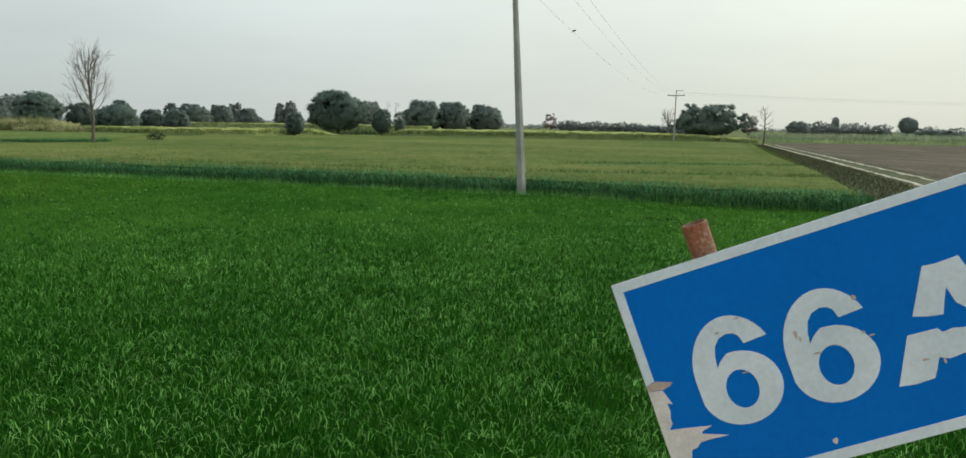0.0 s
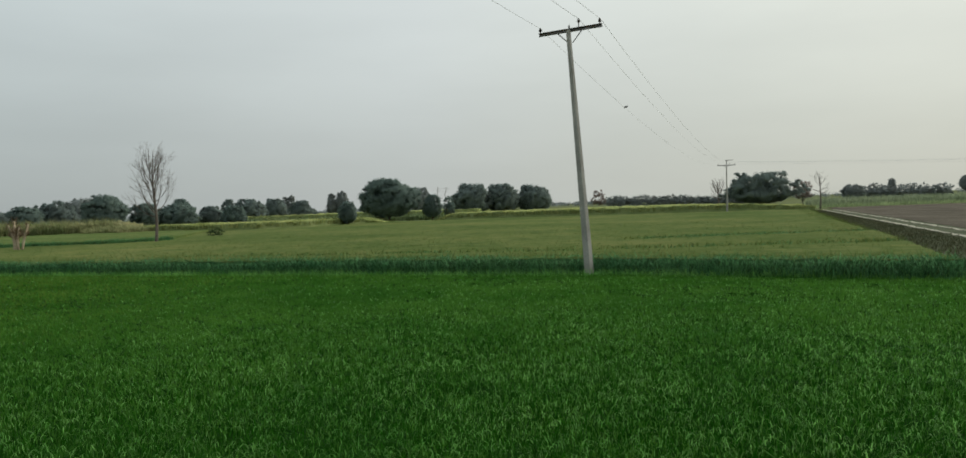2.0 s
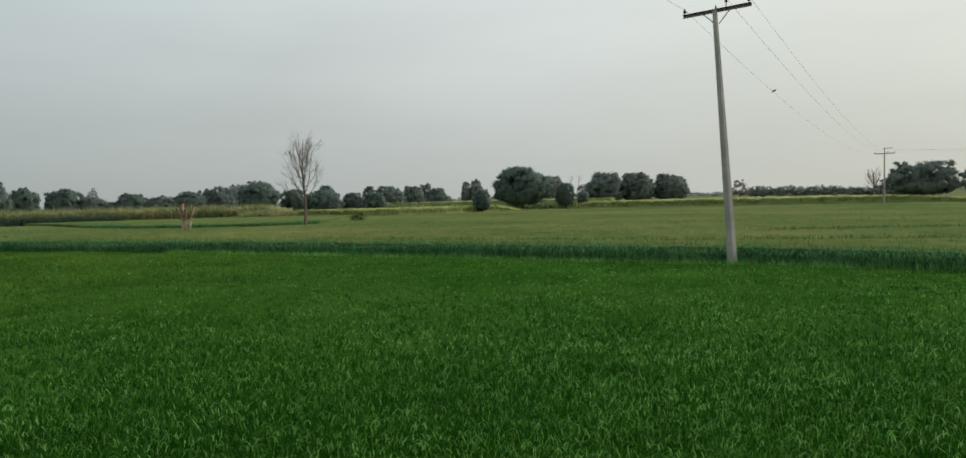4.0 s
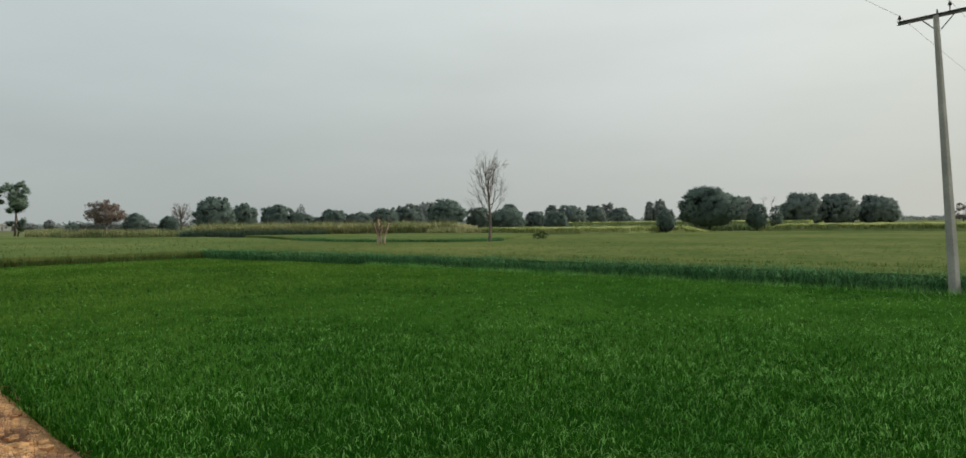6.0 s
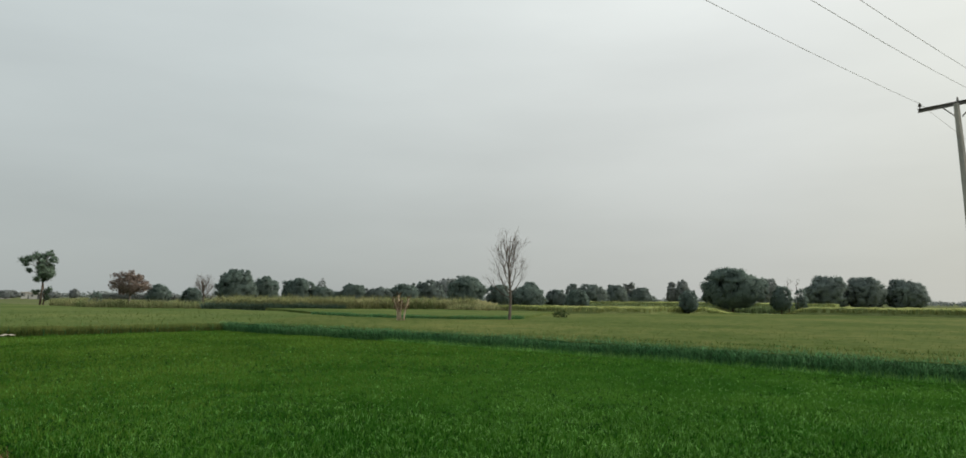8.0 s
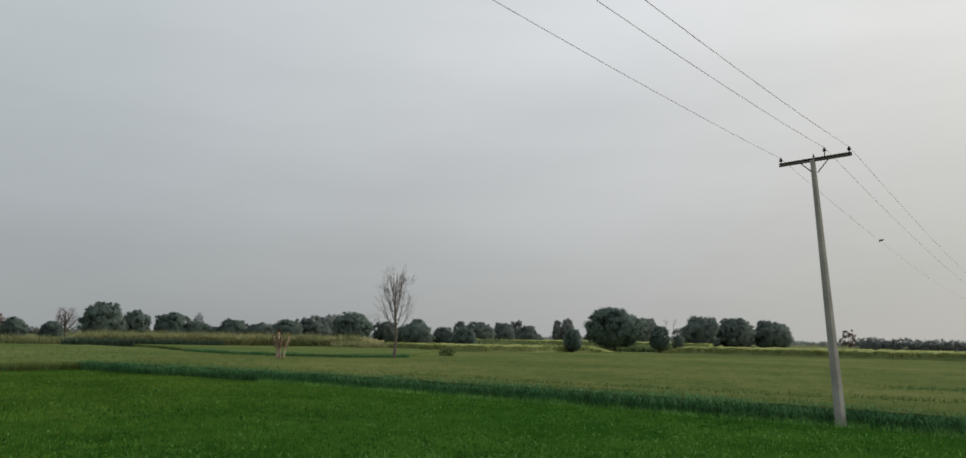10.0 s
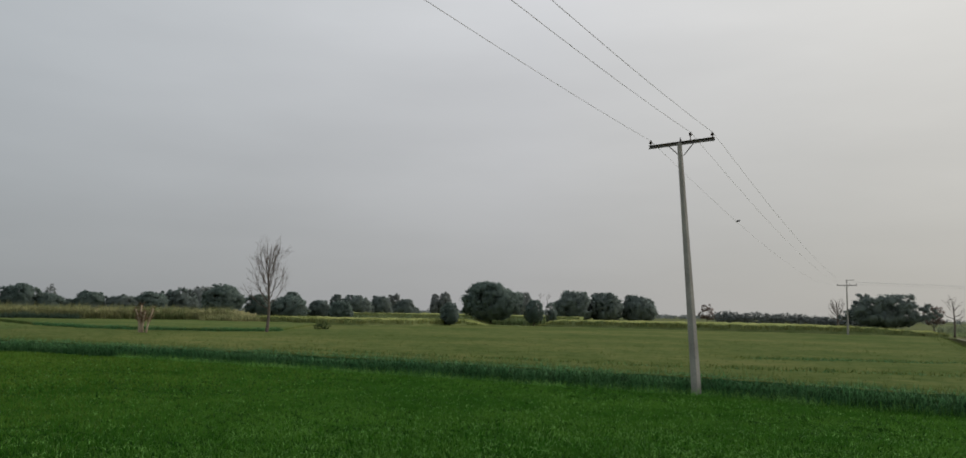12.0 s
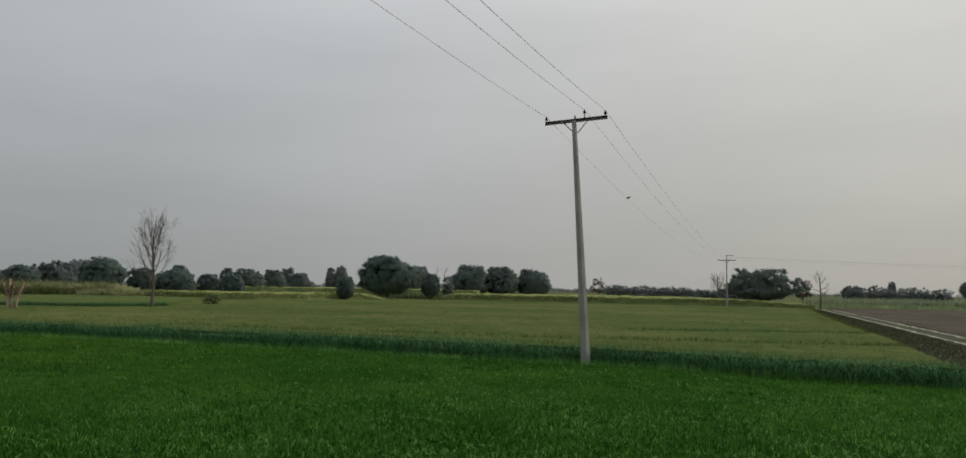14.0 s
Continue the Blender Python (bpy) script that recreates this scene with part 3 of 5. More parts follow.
def bow(ob):
    """The side along the verge swells outwards."""
    co = np.empty(len(ob.data.vertices) * 3, np.float32)
    ob.data.vertices.foreach_get("co", co)
    co = co.reshape(-1, 3)
    from_edge = np.abs(co[:, 0] - (11.3 + (co[:, 1] - 20.8) * 0.307))
    co[:, 0] += 0.85 * np.exp(-((co[:, 1] - 38.0) / 15.0) ** 2) * np.clip(1 - from_edge / 6.0, 0, 1)
    ob.data.vertices.foreach_set("co", co.ravel())
    ob.data.update()


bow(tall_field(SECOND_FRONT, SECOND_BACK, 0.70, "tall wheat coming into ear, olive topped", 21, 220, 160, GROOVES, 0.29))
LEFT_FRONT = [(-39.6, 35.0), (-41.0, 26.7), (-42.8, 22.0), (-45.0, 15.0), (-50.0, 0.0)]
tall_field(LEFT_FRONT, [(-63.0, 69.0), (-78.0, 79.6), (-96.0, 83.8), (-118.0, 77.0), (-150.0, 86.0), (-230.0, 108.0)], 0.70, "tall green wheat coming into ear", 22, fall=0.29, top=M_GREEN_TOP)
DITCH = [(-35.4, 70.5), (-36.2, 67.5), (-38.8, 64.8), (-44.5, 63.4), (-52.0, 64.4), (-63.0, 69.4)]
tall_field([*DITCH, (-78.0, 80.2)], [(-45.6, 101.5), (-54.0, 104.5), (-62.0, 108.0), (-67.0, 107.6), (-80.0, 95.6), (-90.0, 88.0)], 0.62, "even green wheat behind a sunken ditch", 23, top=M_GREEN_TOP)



def edge_blades(line, depth, n, z, w, mat, label, lean=0.12, droop=0.25, bias=1.0, seed=1, shift=0.0, levels=2):
    g = np.random.default_rng(seed)
    p = edge_points(line, depth, n, g, bias, shift)
    base = np.concatenate([p, np.zeros((len(p), 1))], 1)
    hh = z * (1 + 0.10 * wobble(p[:, 0], p[:, 1], 0.9, seed))
    ob = blades("crop_edge", base, hh, w, mat, g, lean, droop, levels)
    return tagged(ob, label, "crop", kind="stuff")


def leaf_layer(line, depth, n, top, label, seed):
    """Short bent leaves at all heights of a crop's edge."""
    g = np.random.default_rng(seed)
    p = edge_points(line, depth, n, g, 1.6, 0.5)
    z = g.uniform(0.08, 1, len(p)) ** 0.7 * top * (1 + 0.12 * wobble(p[:, 0], p[:, 1], 0.9, 31)) - 0.14
    ob = blades("crop_edge", np.concatenate([p, np.maximum(z, 0.0)[:, None]], 1), 0.20, 0.026, M_TALL, g, 0.45, 0.8, 2)
    return tagged(ob, label, "crop", kind="stuff")


def heads(line, depth, n, z, w, mat, label, seed):
    """Flowering heads along the top of a crop's edge; its backlit brightness is put into them."""
    g = np.random.default_rng(seed)
    p = edge_points(line, depth, n, g, 1.3, 0.1)
    base = np.concatenate([p, (z * (0.50 + 0.10 * wobble(p[:, 0], p[:, 1], 0.9, seed)))[:, None]], 1)
    ob = blades("crop_edge", base, z * 0.52, w, mat, g, 0.15, 0.25, 2)
    return tagged(ob, label, "crop", kind="stuff")


def run_out(ob, xs, ks):
    """Lower a crop towards its ends: factors ks at the places xs."""
    co = np.empty(len(ob.data.vertices) * 3, np.float32)
    ob.data.vertices.foreach_get("co", co)
    co = co.reshape(-1, 3)
    co[:, 2] *= np.interp(co[:, 0], xs, ks)
    ob.data.vertices.foreach_set("co", co.ravel())
    ob.data.update()
    return ob


def flip(line):
    return list(reversed(line))


edge_blades(flip(SECOND_FRONT), 2.6, 17000, 0.80, 0.025, M_TALL, "upright dark green wheat along the field edge", 0.14, 0.28, 1.3, 31, 0.45, 3)
leaf_layer(flip(SECOND_FRONT), 1.6, 30000, 0.80, "leaves of tall wheat along the field edge", 34)
edge_blades([(11.5, 21.2), (14.0, 28.0), (17.4, 38.0), (20.6, 49.0), (41.0, 117.0)], 2.0, 12000, 0.50, 0.035, M_TALL_EAR, "olive wheat leaning over the verge", 0.2, 0.3, 1.0, 32, 0.25)
edge_blades(flip(SECOND_FRONT), 3.4, 11000, 0.80, 0.03, M_TALL_EAR, "olive ears above the green edge of the tall wheat", 0.14, 0.28, 1.0, 46, 0.05)
# rim of the young wheat against its taller neighbours, its brightness put into paler blades
edge_blades(FAR_EDGE[:-1], 1.2, 9000, 0.36, 0.020, M_WHEAT_FAR, "lighter green rim of the young wheat", 0.15, 0.4, 1.0, 39)
edge_blades(FAR_EDGE[:-1], 0.5, 7000, 0.46, 0.022, M_WHEAT_TIP, "pale leaves along the rim of the wheat", 0.12, 0.25, 1.0, 47)
edge_blades([FAR_EDGE[-1], *LEFT_EDGE[1:4]], 1.2, 5000, 0.33, 0.03, M_WHEAT_FAR, "lighter green rim of the young wheat", 0.15, 0.4, 1.0, 40)
edge_blades(flip(LEFT_FRONT), 2.0, 3000, 0.74, 0.04, M_TALL, "upright green wheat along the field edge", 0.10, 0.22, 1.5, 33, 0.3)
edge_blades(flip(LEFT_FRONT), 2.0, 11000, 0.76, 0.04, M_TALL_EAR, "upright olive wheat along the field edge", 0.10, 0.22, 1.5, 45, 0.35)


def field_tips(poly, density, z, label, seed, w, fall=0.0):
    g = np.random.default_rng(seed)
    p = scatter(poly, density, g)
    p = p[g.uniform(0, 1, len(p)) < np.clip(34.0 / np.hypot(p[:, 0], p[:, 1]), 0, 1)]
    back_ = p[:, 1] - np.interp(p[:, 0], *np.array(flip(SECOND_FRONT)).T)
    top = z - fall * (1 - np.exp(-np.maximum(back_, 0) / 4.0))
    base = np.concatenate([p, (top - 0.12)[:, None]], 1)
    ob = blades("wheat_ears", base, 0.19, w, M_TALL_EAR, g, 0.2, 0.4, 2)
    return tagged(ob, label, "wheat", kind="stuff")


field_tips([(10.8, 21.4), (30.0, 82.0), (-31.0, 66.0), (-44.0, 61.0), (-60.0, 66.0), (-39.6, 35.0), (-24.0, 32.6), (1.7, 25.5)], 9, 0.72, "olive ears of tall wheat", 41, 0.04, 0.29)
field_tips([(-40.0, 34.6), (-41.8, 22.5), (-48.0, 15.5), (-80.0, 2.0), (-92.0, 74.0), (-63.0, 67.0)], 2.5, 0.50, "olive ears of tall wheat", 42, 0.05)

edge_blades(flip(DITCH), 1.0, 11000, 0.76, 0.05, M_TALL, "dark green wheat edge along a ditch", 0.1, 0.22, 1.5, 36, 0.3)

for row, seed in zip(GROOVES, (37, 38)):
    edge_blades(row, 2.6, 3500, 0.46, 0.04, M_TALL, "darker green row across the olive wheat", 0.2, 0.35, 1.0, seed, 1.3)
M_WEED = material("verge_weed", (0.050, 0.060, 0.030), (0.105, 0.105, 0.060), 0.4, 3.0, 0.8, 0, island=0.2, through_light=0.25, gloss=0.02)
edge_blades([(11.0, 8.0), (15.6, 22.0), (20.6, 36.0), (24.8, 50.0), (45.6, 125.0)], 4.2, 26000, 0.20, 0.03, M_WEED, "dark dry weeds on the verge", 0.3, 0.4, 1.0, 35)
# yellow-green strips and dry cane beyond the wheat
R_FRONT = [(43.5, 121.5), (12.0, 128.0), (-11.5, 131.5), (-21.0, 132.6)]
R_ENDS = ((-19.0, -15.0, 33.0, 43.5, 46.0), (0.12, 1.0, 1.0, 0.55, 0.45))
L_ENDS = ((-62.0, -29.5, -26.5, -23.0), (1.0, 1.0, 0.3, 0.1))
tagged(run_out(loft("mustard_strip", R_FRONT, [(58.0, 172.0), (20.0, 172.0), (-14.0, 172.0), (-20.0, 160.0)], 90, 24, 1.45, 0.10, M_MUSTARD, M_MUSTARD_SIDE, 1.6, 0.06, 51), *R_ENDS),
       "pale yellow-green strip of mustard", "mustard", kind="stuff")
run_out(heads(flip(R_FRONT), 2.5, 9000, 1.62, 0.11, M_MUSTARD_BLADE, "yellow-green mustard heads at the field edge", 52), *R_ENDS)
run_out(heads([(43.5, 121.5), (58.0, 172.0)], 2.0, 2500, 1.62, 0.12, M_MUSTARD_BLADE, "yellow-green mustard heads at the field edge", 53), *R_ENDS)
L_FRONT = [(-22.5, 131.0), (-27.0, 128.6), (-30.5, 122.5), (-34.5, 112.0), (-40.0, 105.0), (-45.5, 103.0), (-60.0, 109.0)]
tagged(run_out(loft("mustard_strip", L_FRONT, [(-23.5, 137.0), (-27.5, 138.0), (-32.0, 138.0), (-37.0, 138.0), (-44.0, 134.0), (-50.0, 128.0), (-62.0, 124.0)], 80, 20, 1.30, 0.10, M_MUSTARD, M_MUSTARD_SIDE, 1.4, 0.05, 54), *L_ENDS),
       "pale yellow-green strip of mustard", "mustard", kind="stuff")
run_out(heads(flip(L_FRONT), 2.5, 7000, 1.5, 0.1, M_MUSTARD_BLADE, "yellow-green mustard heads at the field edge", 55), *L_ENDS)
B_FRONT = [(-12.0, 152.0), (-30.0, 150.0), (-52.0, 146.0), (-72.0, 150.0)]
tagged(loft("mustard_strip", B_FRONT, [(-10.0, 230.0), (-40.0, 230.0), (-70.0, 230.0), (-100.0, 230.0)], 70, 16, 2.05, 0.10, M_MUSTARD, M_MUSTARD_SIDE, 1.5, 0.05, 56),
       "pale yellow-green strip of mustard", "mustard", kind="stuff")
heads(flip(B_FRONT), 3.0, 9000, 2.1, 0.14, M_MUSTARD_BLADE, "yellow-green mustard heads at the field edge", 66)
# paler blades put brightness into this backlit face
edge_blades(flip(B_FRONT), 1.5, 7000, 1.8, 0.13, M_STRIP, "yellow-green mustard at the field edge", 0.12, 0.3, 1.0, 67, 1.1)
# rough grass under the big tree between the strips
GRASS = [(-11.0, 131.8), (-20.0, 131.3), (-31.0, 130.2)]
tagged(loft("grass_strip", GRASS, [(-11.5, 150.0), (-21.0, 150.0), (-31.0, 150.0)], 50, 16, 0.18, 0.06, M_STRIP, None, 1.3, 0.03, 63),
       "rough yellow-green grass beneath the trees", "grass", kind="stuff")
edge_blades(flip(GRASS), 15.0, 2600, 0.40, 0.07, M_MUSTARD_BLADE, "rough yellow-green grass beneath the trees", 0.3, 0.5, 1.2, 64, 0.2)
C_FRONT = [(-64.0, 110.5), (-67.0, 108.6), (-80.0, 96.5), (-93.0, 87.0), (-98.0, 84.6)]
tagged(loft("cane_field", C_FRONT, [(-66.0, 122.0), (-74.0, 124.0), (-88.0, 112.0), (-104.0, 100.0), (-110.0, 97.0)], 80, 14, 1.9, 0.45, M_CANE, None, 1.2, 0.10, 57),
       "dry tan cane standing in a block", "cane", kind="stuff")
edge_blades(flip(C_FRONT), 9.0, 15000, 2.6, 0.12, M_CANE_BLADE, "dry tan cane leaves at the field edge", 0.10, 0.32, 1.5, 58, 0.6)
edge_blades([(-99.0, 83.6), (-93.0, 86.2), (-80.0, 95.7)], 2.0, 9000, 1.5, 0.12, M_CANE_GREEN, "grey-green cane leaves along the front of the cane", 0.12, 0.32, 1.3, 65, 0.7)
edge_blades([(-56.0, 108.0), (-60.0, 110.0), (-66.0, 109.5)], 6.0, 2600, 1.7, 0.12, M_CANE_BLADE, "thinning dry cane and weeds", 0.2, 0.4, 1.0, 62)
D_FRONT = [(-97.0, 85.2), (-108.0, 80.0), (-119.0, 78.6), (-134.0, 83.0), (-152.0, 90.0)]
edge_blades(flip(D_FRONT), 6.0, 9000, 1.8, 0.10, M_CANE_BLADE, "low dry grass beyond the wheat", 0.12, 0.35, 1.0, 59)
H_FRONT = [(240.0, 172.0), (120.0, 162.0), (57.0, 155.0)]
edge_blades(flip(H_FRONT), 9.0, 24000, 2.0, 0.12, M_HEDGE, "grey-green hedge of reeds beyond the ploughed field", 0.10, 0.25, 1.0, 60)
edge_blades(flip([(230.0, 158.0), (120.0, 152.0), (54.0, 148.5)]), 4.0, 9000, 0.8, 0.10, M_STRIP, "low pale green strip along the ploughed field", 0.10, 0.25, 1.0, 61)


# ---------------- trees ----------------
def leaf_cloud(centres, radii, per, size, g, flat=1.0):
    """Small four-cornered leaves gathered in clumps round the centres."""
    n = len(centres) * per
    c = np.repeat(np.array(centres, float), per, 0)
    rr = np.repeat(np.array(radii, float), per)[:, None]
    d = g.normal(0, 1, (n, 3))
    d /= np.linalg.norm(d, axis=1)[:, None]
    p = c + d * rr * 1.12 * (g.uniform(0, 1, (n, 1)) ** 0.40) * np.array([[1, 1, flat]])
    u = g.normal(0, 1, (n, 3))
    u /= np.linalg.norm(u, axis=1)[:, None]
    v = np.cross(u, g.normal(0, 1, (n, 3)))
    v /= np.linalg.norm(v, axis=1)[:, None] + 1e-9
    s = size * g.uniform(0.6, 1.4, (n, 1))
    co = np.stack([p - u * s, p - v * s * 0.5, p + u * s, p + v * s * 0.5], 1).reshape(-1, 3)
    return co


def limbs(h_trunk, tips, r0, g):
    """A leaning trunk that splits into limbs towards the given tips."""
    fork = Vector((g.normal(0, 0.1), g.normal(0, 0.1), h_trunk))
    paths = [[((0, 0, -0.1), r0 * 1.3), ((fork.x * 0.3, fork.y * 0.3, h_trunk * 0.4), r0), (fork, r0 * 0.8)]]
    for t in tips:
        t = Vector(t)
        mid = fork.lerp(t, 0.5) + Vector((g.normal(0, 0.2), g.normal(0, 0.2), 0.15 * t.z * 0.3))
        paths.append([(fork - Vector((0, 0, 0.15)), r0 * 0.55), (mid, r0 * 0.35), (t, r0 * 0.12)])
    return paths


TREES = [0]


def ball():
    """A unit sphere: points and corners."""
    bm = bmesh.new()
    bmesh.ops.create_icosphere(bm, subdivisions=1, radius=1.0)
    v = np.array([q.co[:] for q in bm.verts])
    f = np.array([[q.index for q in p.verts] for p in bm.faces])
    bm.free()
    return v, f


BALL = ball()


def crown_mesh(centres, radii, owner, per, size, g, middle, leaf, root, core=0.0):
    """Uneven clumps with small leaves all over them, shaded as the round clumps and crown that they make up."""
    def unit(q):
        return q / (np.linalg.norm(q, axis=1)[:, None] + 1e-9)

    co = leaf_cloud(centres, radii, per, size, g, 0.85)
    own = np.repeat(np.array(owner, float), per * 4, 0)
    nq = len(co) // 4
    nrm = unit(unit((co - np.array([middle])) * np.array([[1, 1, 0.7]])) * 0.85 + unit(co - own) * 0.35 + np.repeat(g.normal(0, 0.16, (nq, 3)), 4, 0))
    leaf_n = np.cross(co[1::4] - co[0::4], co[2::4] - co[0::4])      # turn every leaf's face outwards
    inward = np.einsum("ij,ij->i", leaf_n, nrm[0::4]) < 0
    quad = co.reshape(-1, 4, 3)
    quad[inward] = quad[inward][:, ::-1]
    co, loops, counts = quad.reshape(-1, 3), np.arange(nq * 4), np.full(nq, 4)
    if core:      # the massed leaves inside each clump
        v, f = BALL
        n = len(centres)
        c, o, r_ = np.array(centres, float), np.array(owner, float), np.array(radii, float)
        lump = c[:, None] + v[None] * (r_[:, None, None] * core * g.uniform(0.40, 1.15, (n, len(v), 1))) * np.array([1, 1, 0.85])
        ln = unit((unit((lump - np.array(middle)).reshape(-1, 3)) * 0.6 + unit((lump - o[:, None]).reshape(-1, 3)) * 0.6 + np.tile(v, (n, 1)) * 0.35))
        at_ = len(co) + np.arange(n)[:, None, None] * len(v) + f[None]
        co, nrm = np.concatenate([co, lump.reshape(-1, 3)]), np.concatenate([nrm, ln])
        loops, counts = np.concatenate([loops, at_.ravel()]), np.concatenate([counts, np.full(n * len(f), 3)])
    co[:, 2] = np.maximum(co[:, 2], 0.08)
    crown = big_mesh("crown", co, loops, counts, leaf, True, nrm)
    crown.parent = root
    return crown


def leafy_tree(x, y, w, h, leaf, label, name="tree", trunk=0.16, lobes=9, density=1.0, size=0.26, bark=None, sparse=0.0, group="trees along the fields", rag=0.26, cone=0.0):
    """Trunk, limbs and a domed, lobed crown of clumps of small leaves. rag: how uneven its outline is; cone: how far it narrows upwards."""
    TREES[0] += 1
    g = np.random.default_rng(100 + TREES[0])
    root = thing(name, x, y, 0, label, "tree", group)
    w = w * 1.07
    ht = max(0.12 * h, h * trunk * 0.7)
    ch = h - ht
    mid = Vector((0, 0, ht + 0.36 * ch))
    unit = min(w, ch * 1.3)
    n = int(lobes * 24 * density)
    seed = Vector((g.uniform(0, 50), g.uniform(0, 50), g.uniform(0, 50)))
    centres, radii, owner, tips = [], [], [], []
    for k in range(n):
        z_ = 1 - 1.9 * (k + 0.5) / n
        a = 2.39996 * k + g.uniform(-0.25, 0.25)
        q = Vector((math.cos(a) * math.sqrt(max(0, 1 - z_ * z_)), math.sin(a) * math.sqrt(max(0, 1 - z_ * z_)), z_))
        if g.uniform() < sparse:
            continue
        lobe = 1 + rag * (noise.noise(q * 1.8 + seed) * 1.3 + noise.noise(q * 4.2 + seed) * 0.7)
        cr = unit * (0.040 + 0.085 * g.uniform() ** 1.6)
        flat = abs(q.z) ** 0.9 * (1 if q.z > 0 else -1)      # full shoulders
        wide = (1 - cone * max(0.0, q.z)) * (1 - 0.22 * max(0.0, -q.z))
        r_ = lobe * g.uniform(0.90, 1.02)
        up = 0.64 * ch * r_ - cr * 0.8 if q.z > 0 else 0.36 * ch - cr * 0.4
        p = mid + Vector((q.x * wide * (w / 2 * r_ - cr * 0.8), q.y * wide * (w / 2 * r_ - cr * 0.8), flat * up))
        if sparse > 0.2:      # thin crowns have clumps inside too
            p = mid.lerp(p, g.uniform(0.45, 1.0))
        p.z = min(p.z, h - cr * 0.8)
        centres.append(tuple(p))
        radii.append(cr)
        owner.append(tuple(mid.lerp(p, 0.72)))
        if k % max(1, n // 9) == 2 and p.z > ht:
            tips.append(tuple(mid.lerp(p, 0.85)))
    leaf_s = size * 0.55
    per = int(np.clip(3.4 * math.pi * (unit * 0.07) ** 2 / leaf_s ** 2, 14, 52))
    if sparse < 0.15:      # clumps inside close the crown
        for k in range(lobes * 3):
            q = Vector(g.normal(0, 1, 3)).normalized() * g.uniform(0.1, 0.70)
            p = Vector((q.x * w / 2, q.y * w / 2, ht + 0.42 * ch + q.z * ch * 0.42))
            centres.append(tuple(p))
            radii.append(unit * 0.17)
            owner.append((0, 0, ht + 0.42 * ch))
    crown_mesh(centres, radii, owner, per, leaf_s, g, tuple(mid), leaf, root, 0.82 if sparse < 0.15 else 0.0)
    v, f = tubes(limbs(ht, tips, 0.026 * h, g), 7)
    mesh_object("trunk", v, f, bark or M_BARK, root, smooth=True)
    return root


def tufted_tree(x, y, label, clumps, bark, leaf):
    """A tall thin tree: a pair of stems and separate tufts of leaves, each (across, up, radius)."""
    TREES[0] += 1
    g = np.random.default_rng(500 + TREES[0])
    root = thing("tree", x, y, 0, label, "tree", "trees along the fields")
    across, away = Vector((y, -x, 0)).normalized(), Vector((x, y, 0)).normalized()
    fork, high = across * 0.1 + Vector((0, 0, 5.2)), across * -0.1 + Vector((0, 0, 7.6))
    paths = [[(across * -0.25 + Vector((0, 0, -0.1)), 0.24), (across * -0.1 + Vector((0, 0, 2.0)), 0.19), (fork, 0.15), (high, 0.10), (high + Vector((0, 0, 1.6)), 0.05)],
             [(across * 0.30 + Vector((0, 0, -0.1)), 0.17), (across * 0.45 + Vector((0, 0, 1.8)), 0.12), (fork, 0.07)]]
    centres, radii, owner = [], [], []
    for a, up, rad in clumps:
        rad = rad * (1.0 if up > 8.5 else 1.3)
        c = across * a + away * g.normal(0, 0.7) + Vector((0, 0, up))
        start = fork.lerp(high, min(max((up - 5.0) / 4.0, 0), 1)) if up > 5 else across * (0.4 if a > 0 else -0.1) + Vector((0, 0, up * 0.55))
        paths.append([(start, 0.07), (start.lerp(c, 0.55) + Vector((0, 0, -0.1)), 0.05), (c, 0.02)])
        for k in range(int(7 + 9 * rad)):
            d = Vector(g.normal(0, 1, 3)).normalized() * rad * g.uniform(0.3, 0.8)
            centres.append(tuple(c + d))
            radii.append(rad * g.uniform(0.40, 0.60))
            owner.append(tuple(c))
    crown_mesh(centres, radii, owner, 26, 0.13, g, (0, 0, 7.0), leaf, root, 0.6)
    v, f = tubes(paths, 7)
    mesh_object("trunk", v, f, bark, root, smooth=True)
    return root


def bend(a, b, c, n, r0, r1):
    """A tapering path that leaves a towards b and ends in c."""
    return [(a * (1 - t) ** 2 + b * 2 * t * (1 - t) + c * t * t, r0 + (r1 - r0) * t ** 0.7) for t in (k / n for k in range(n + 1))]


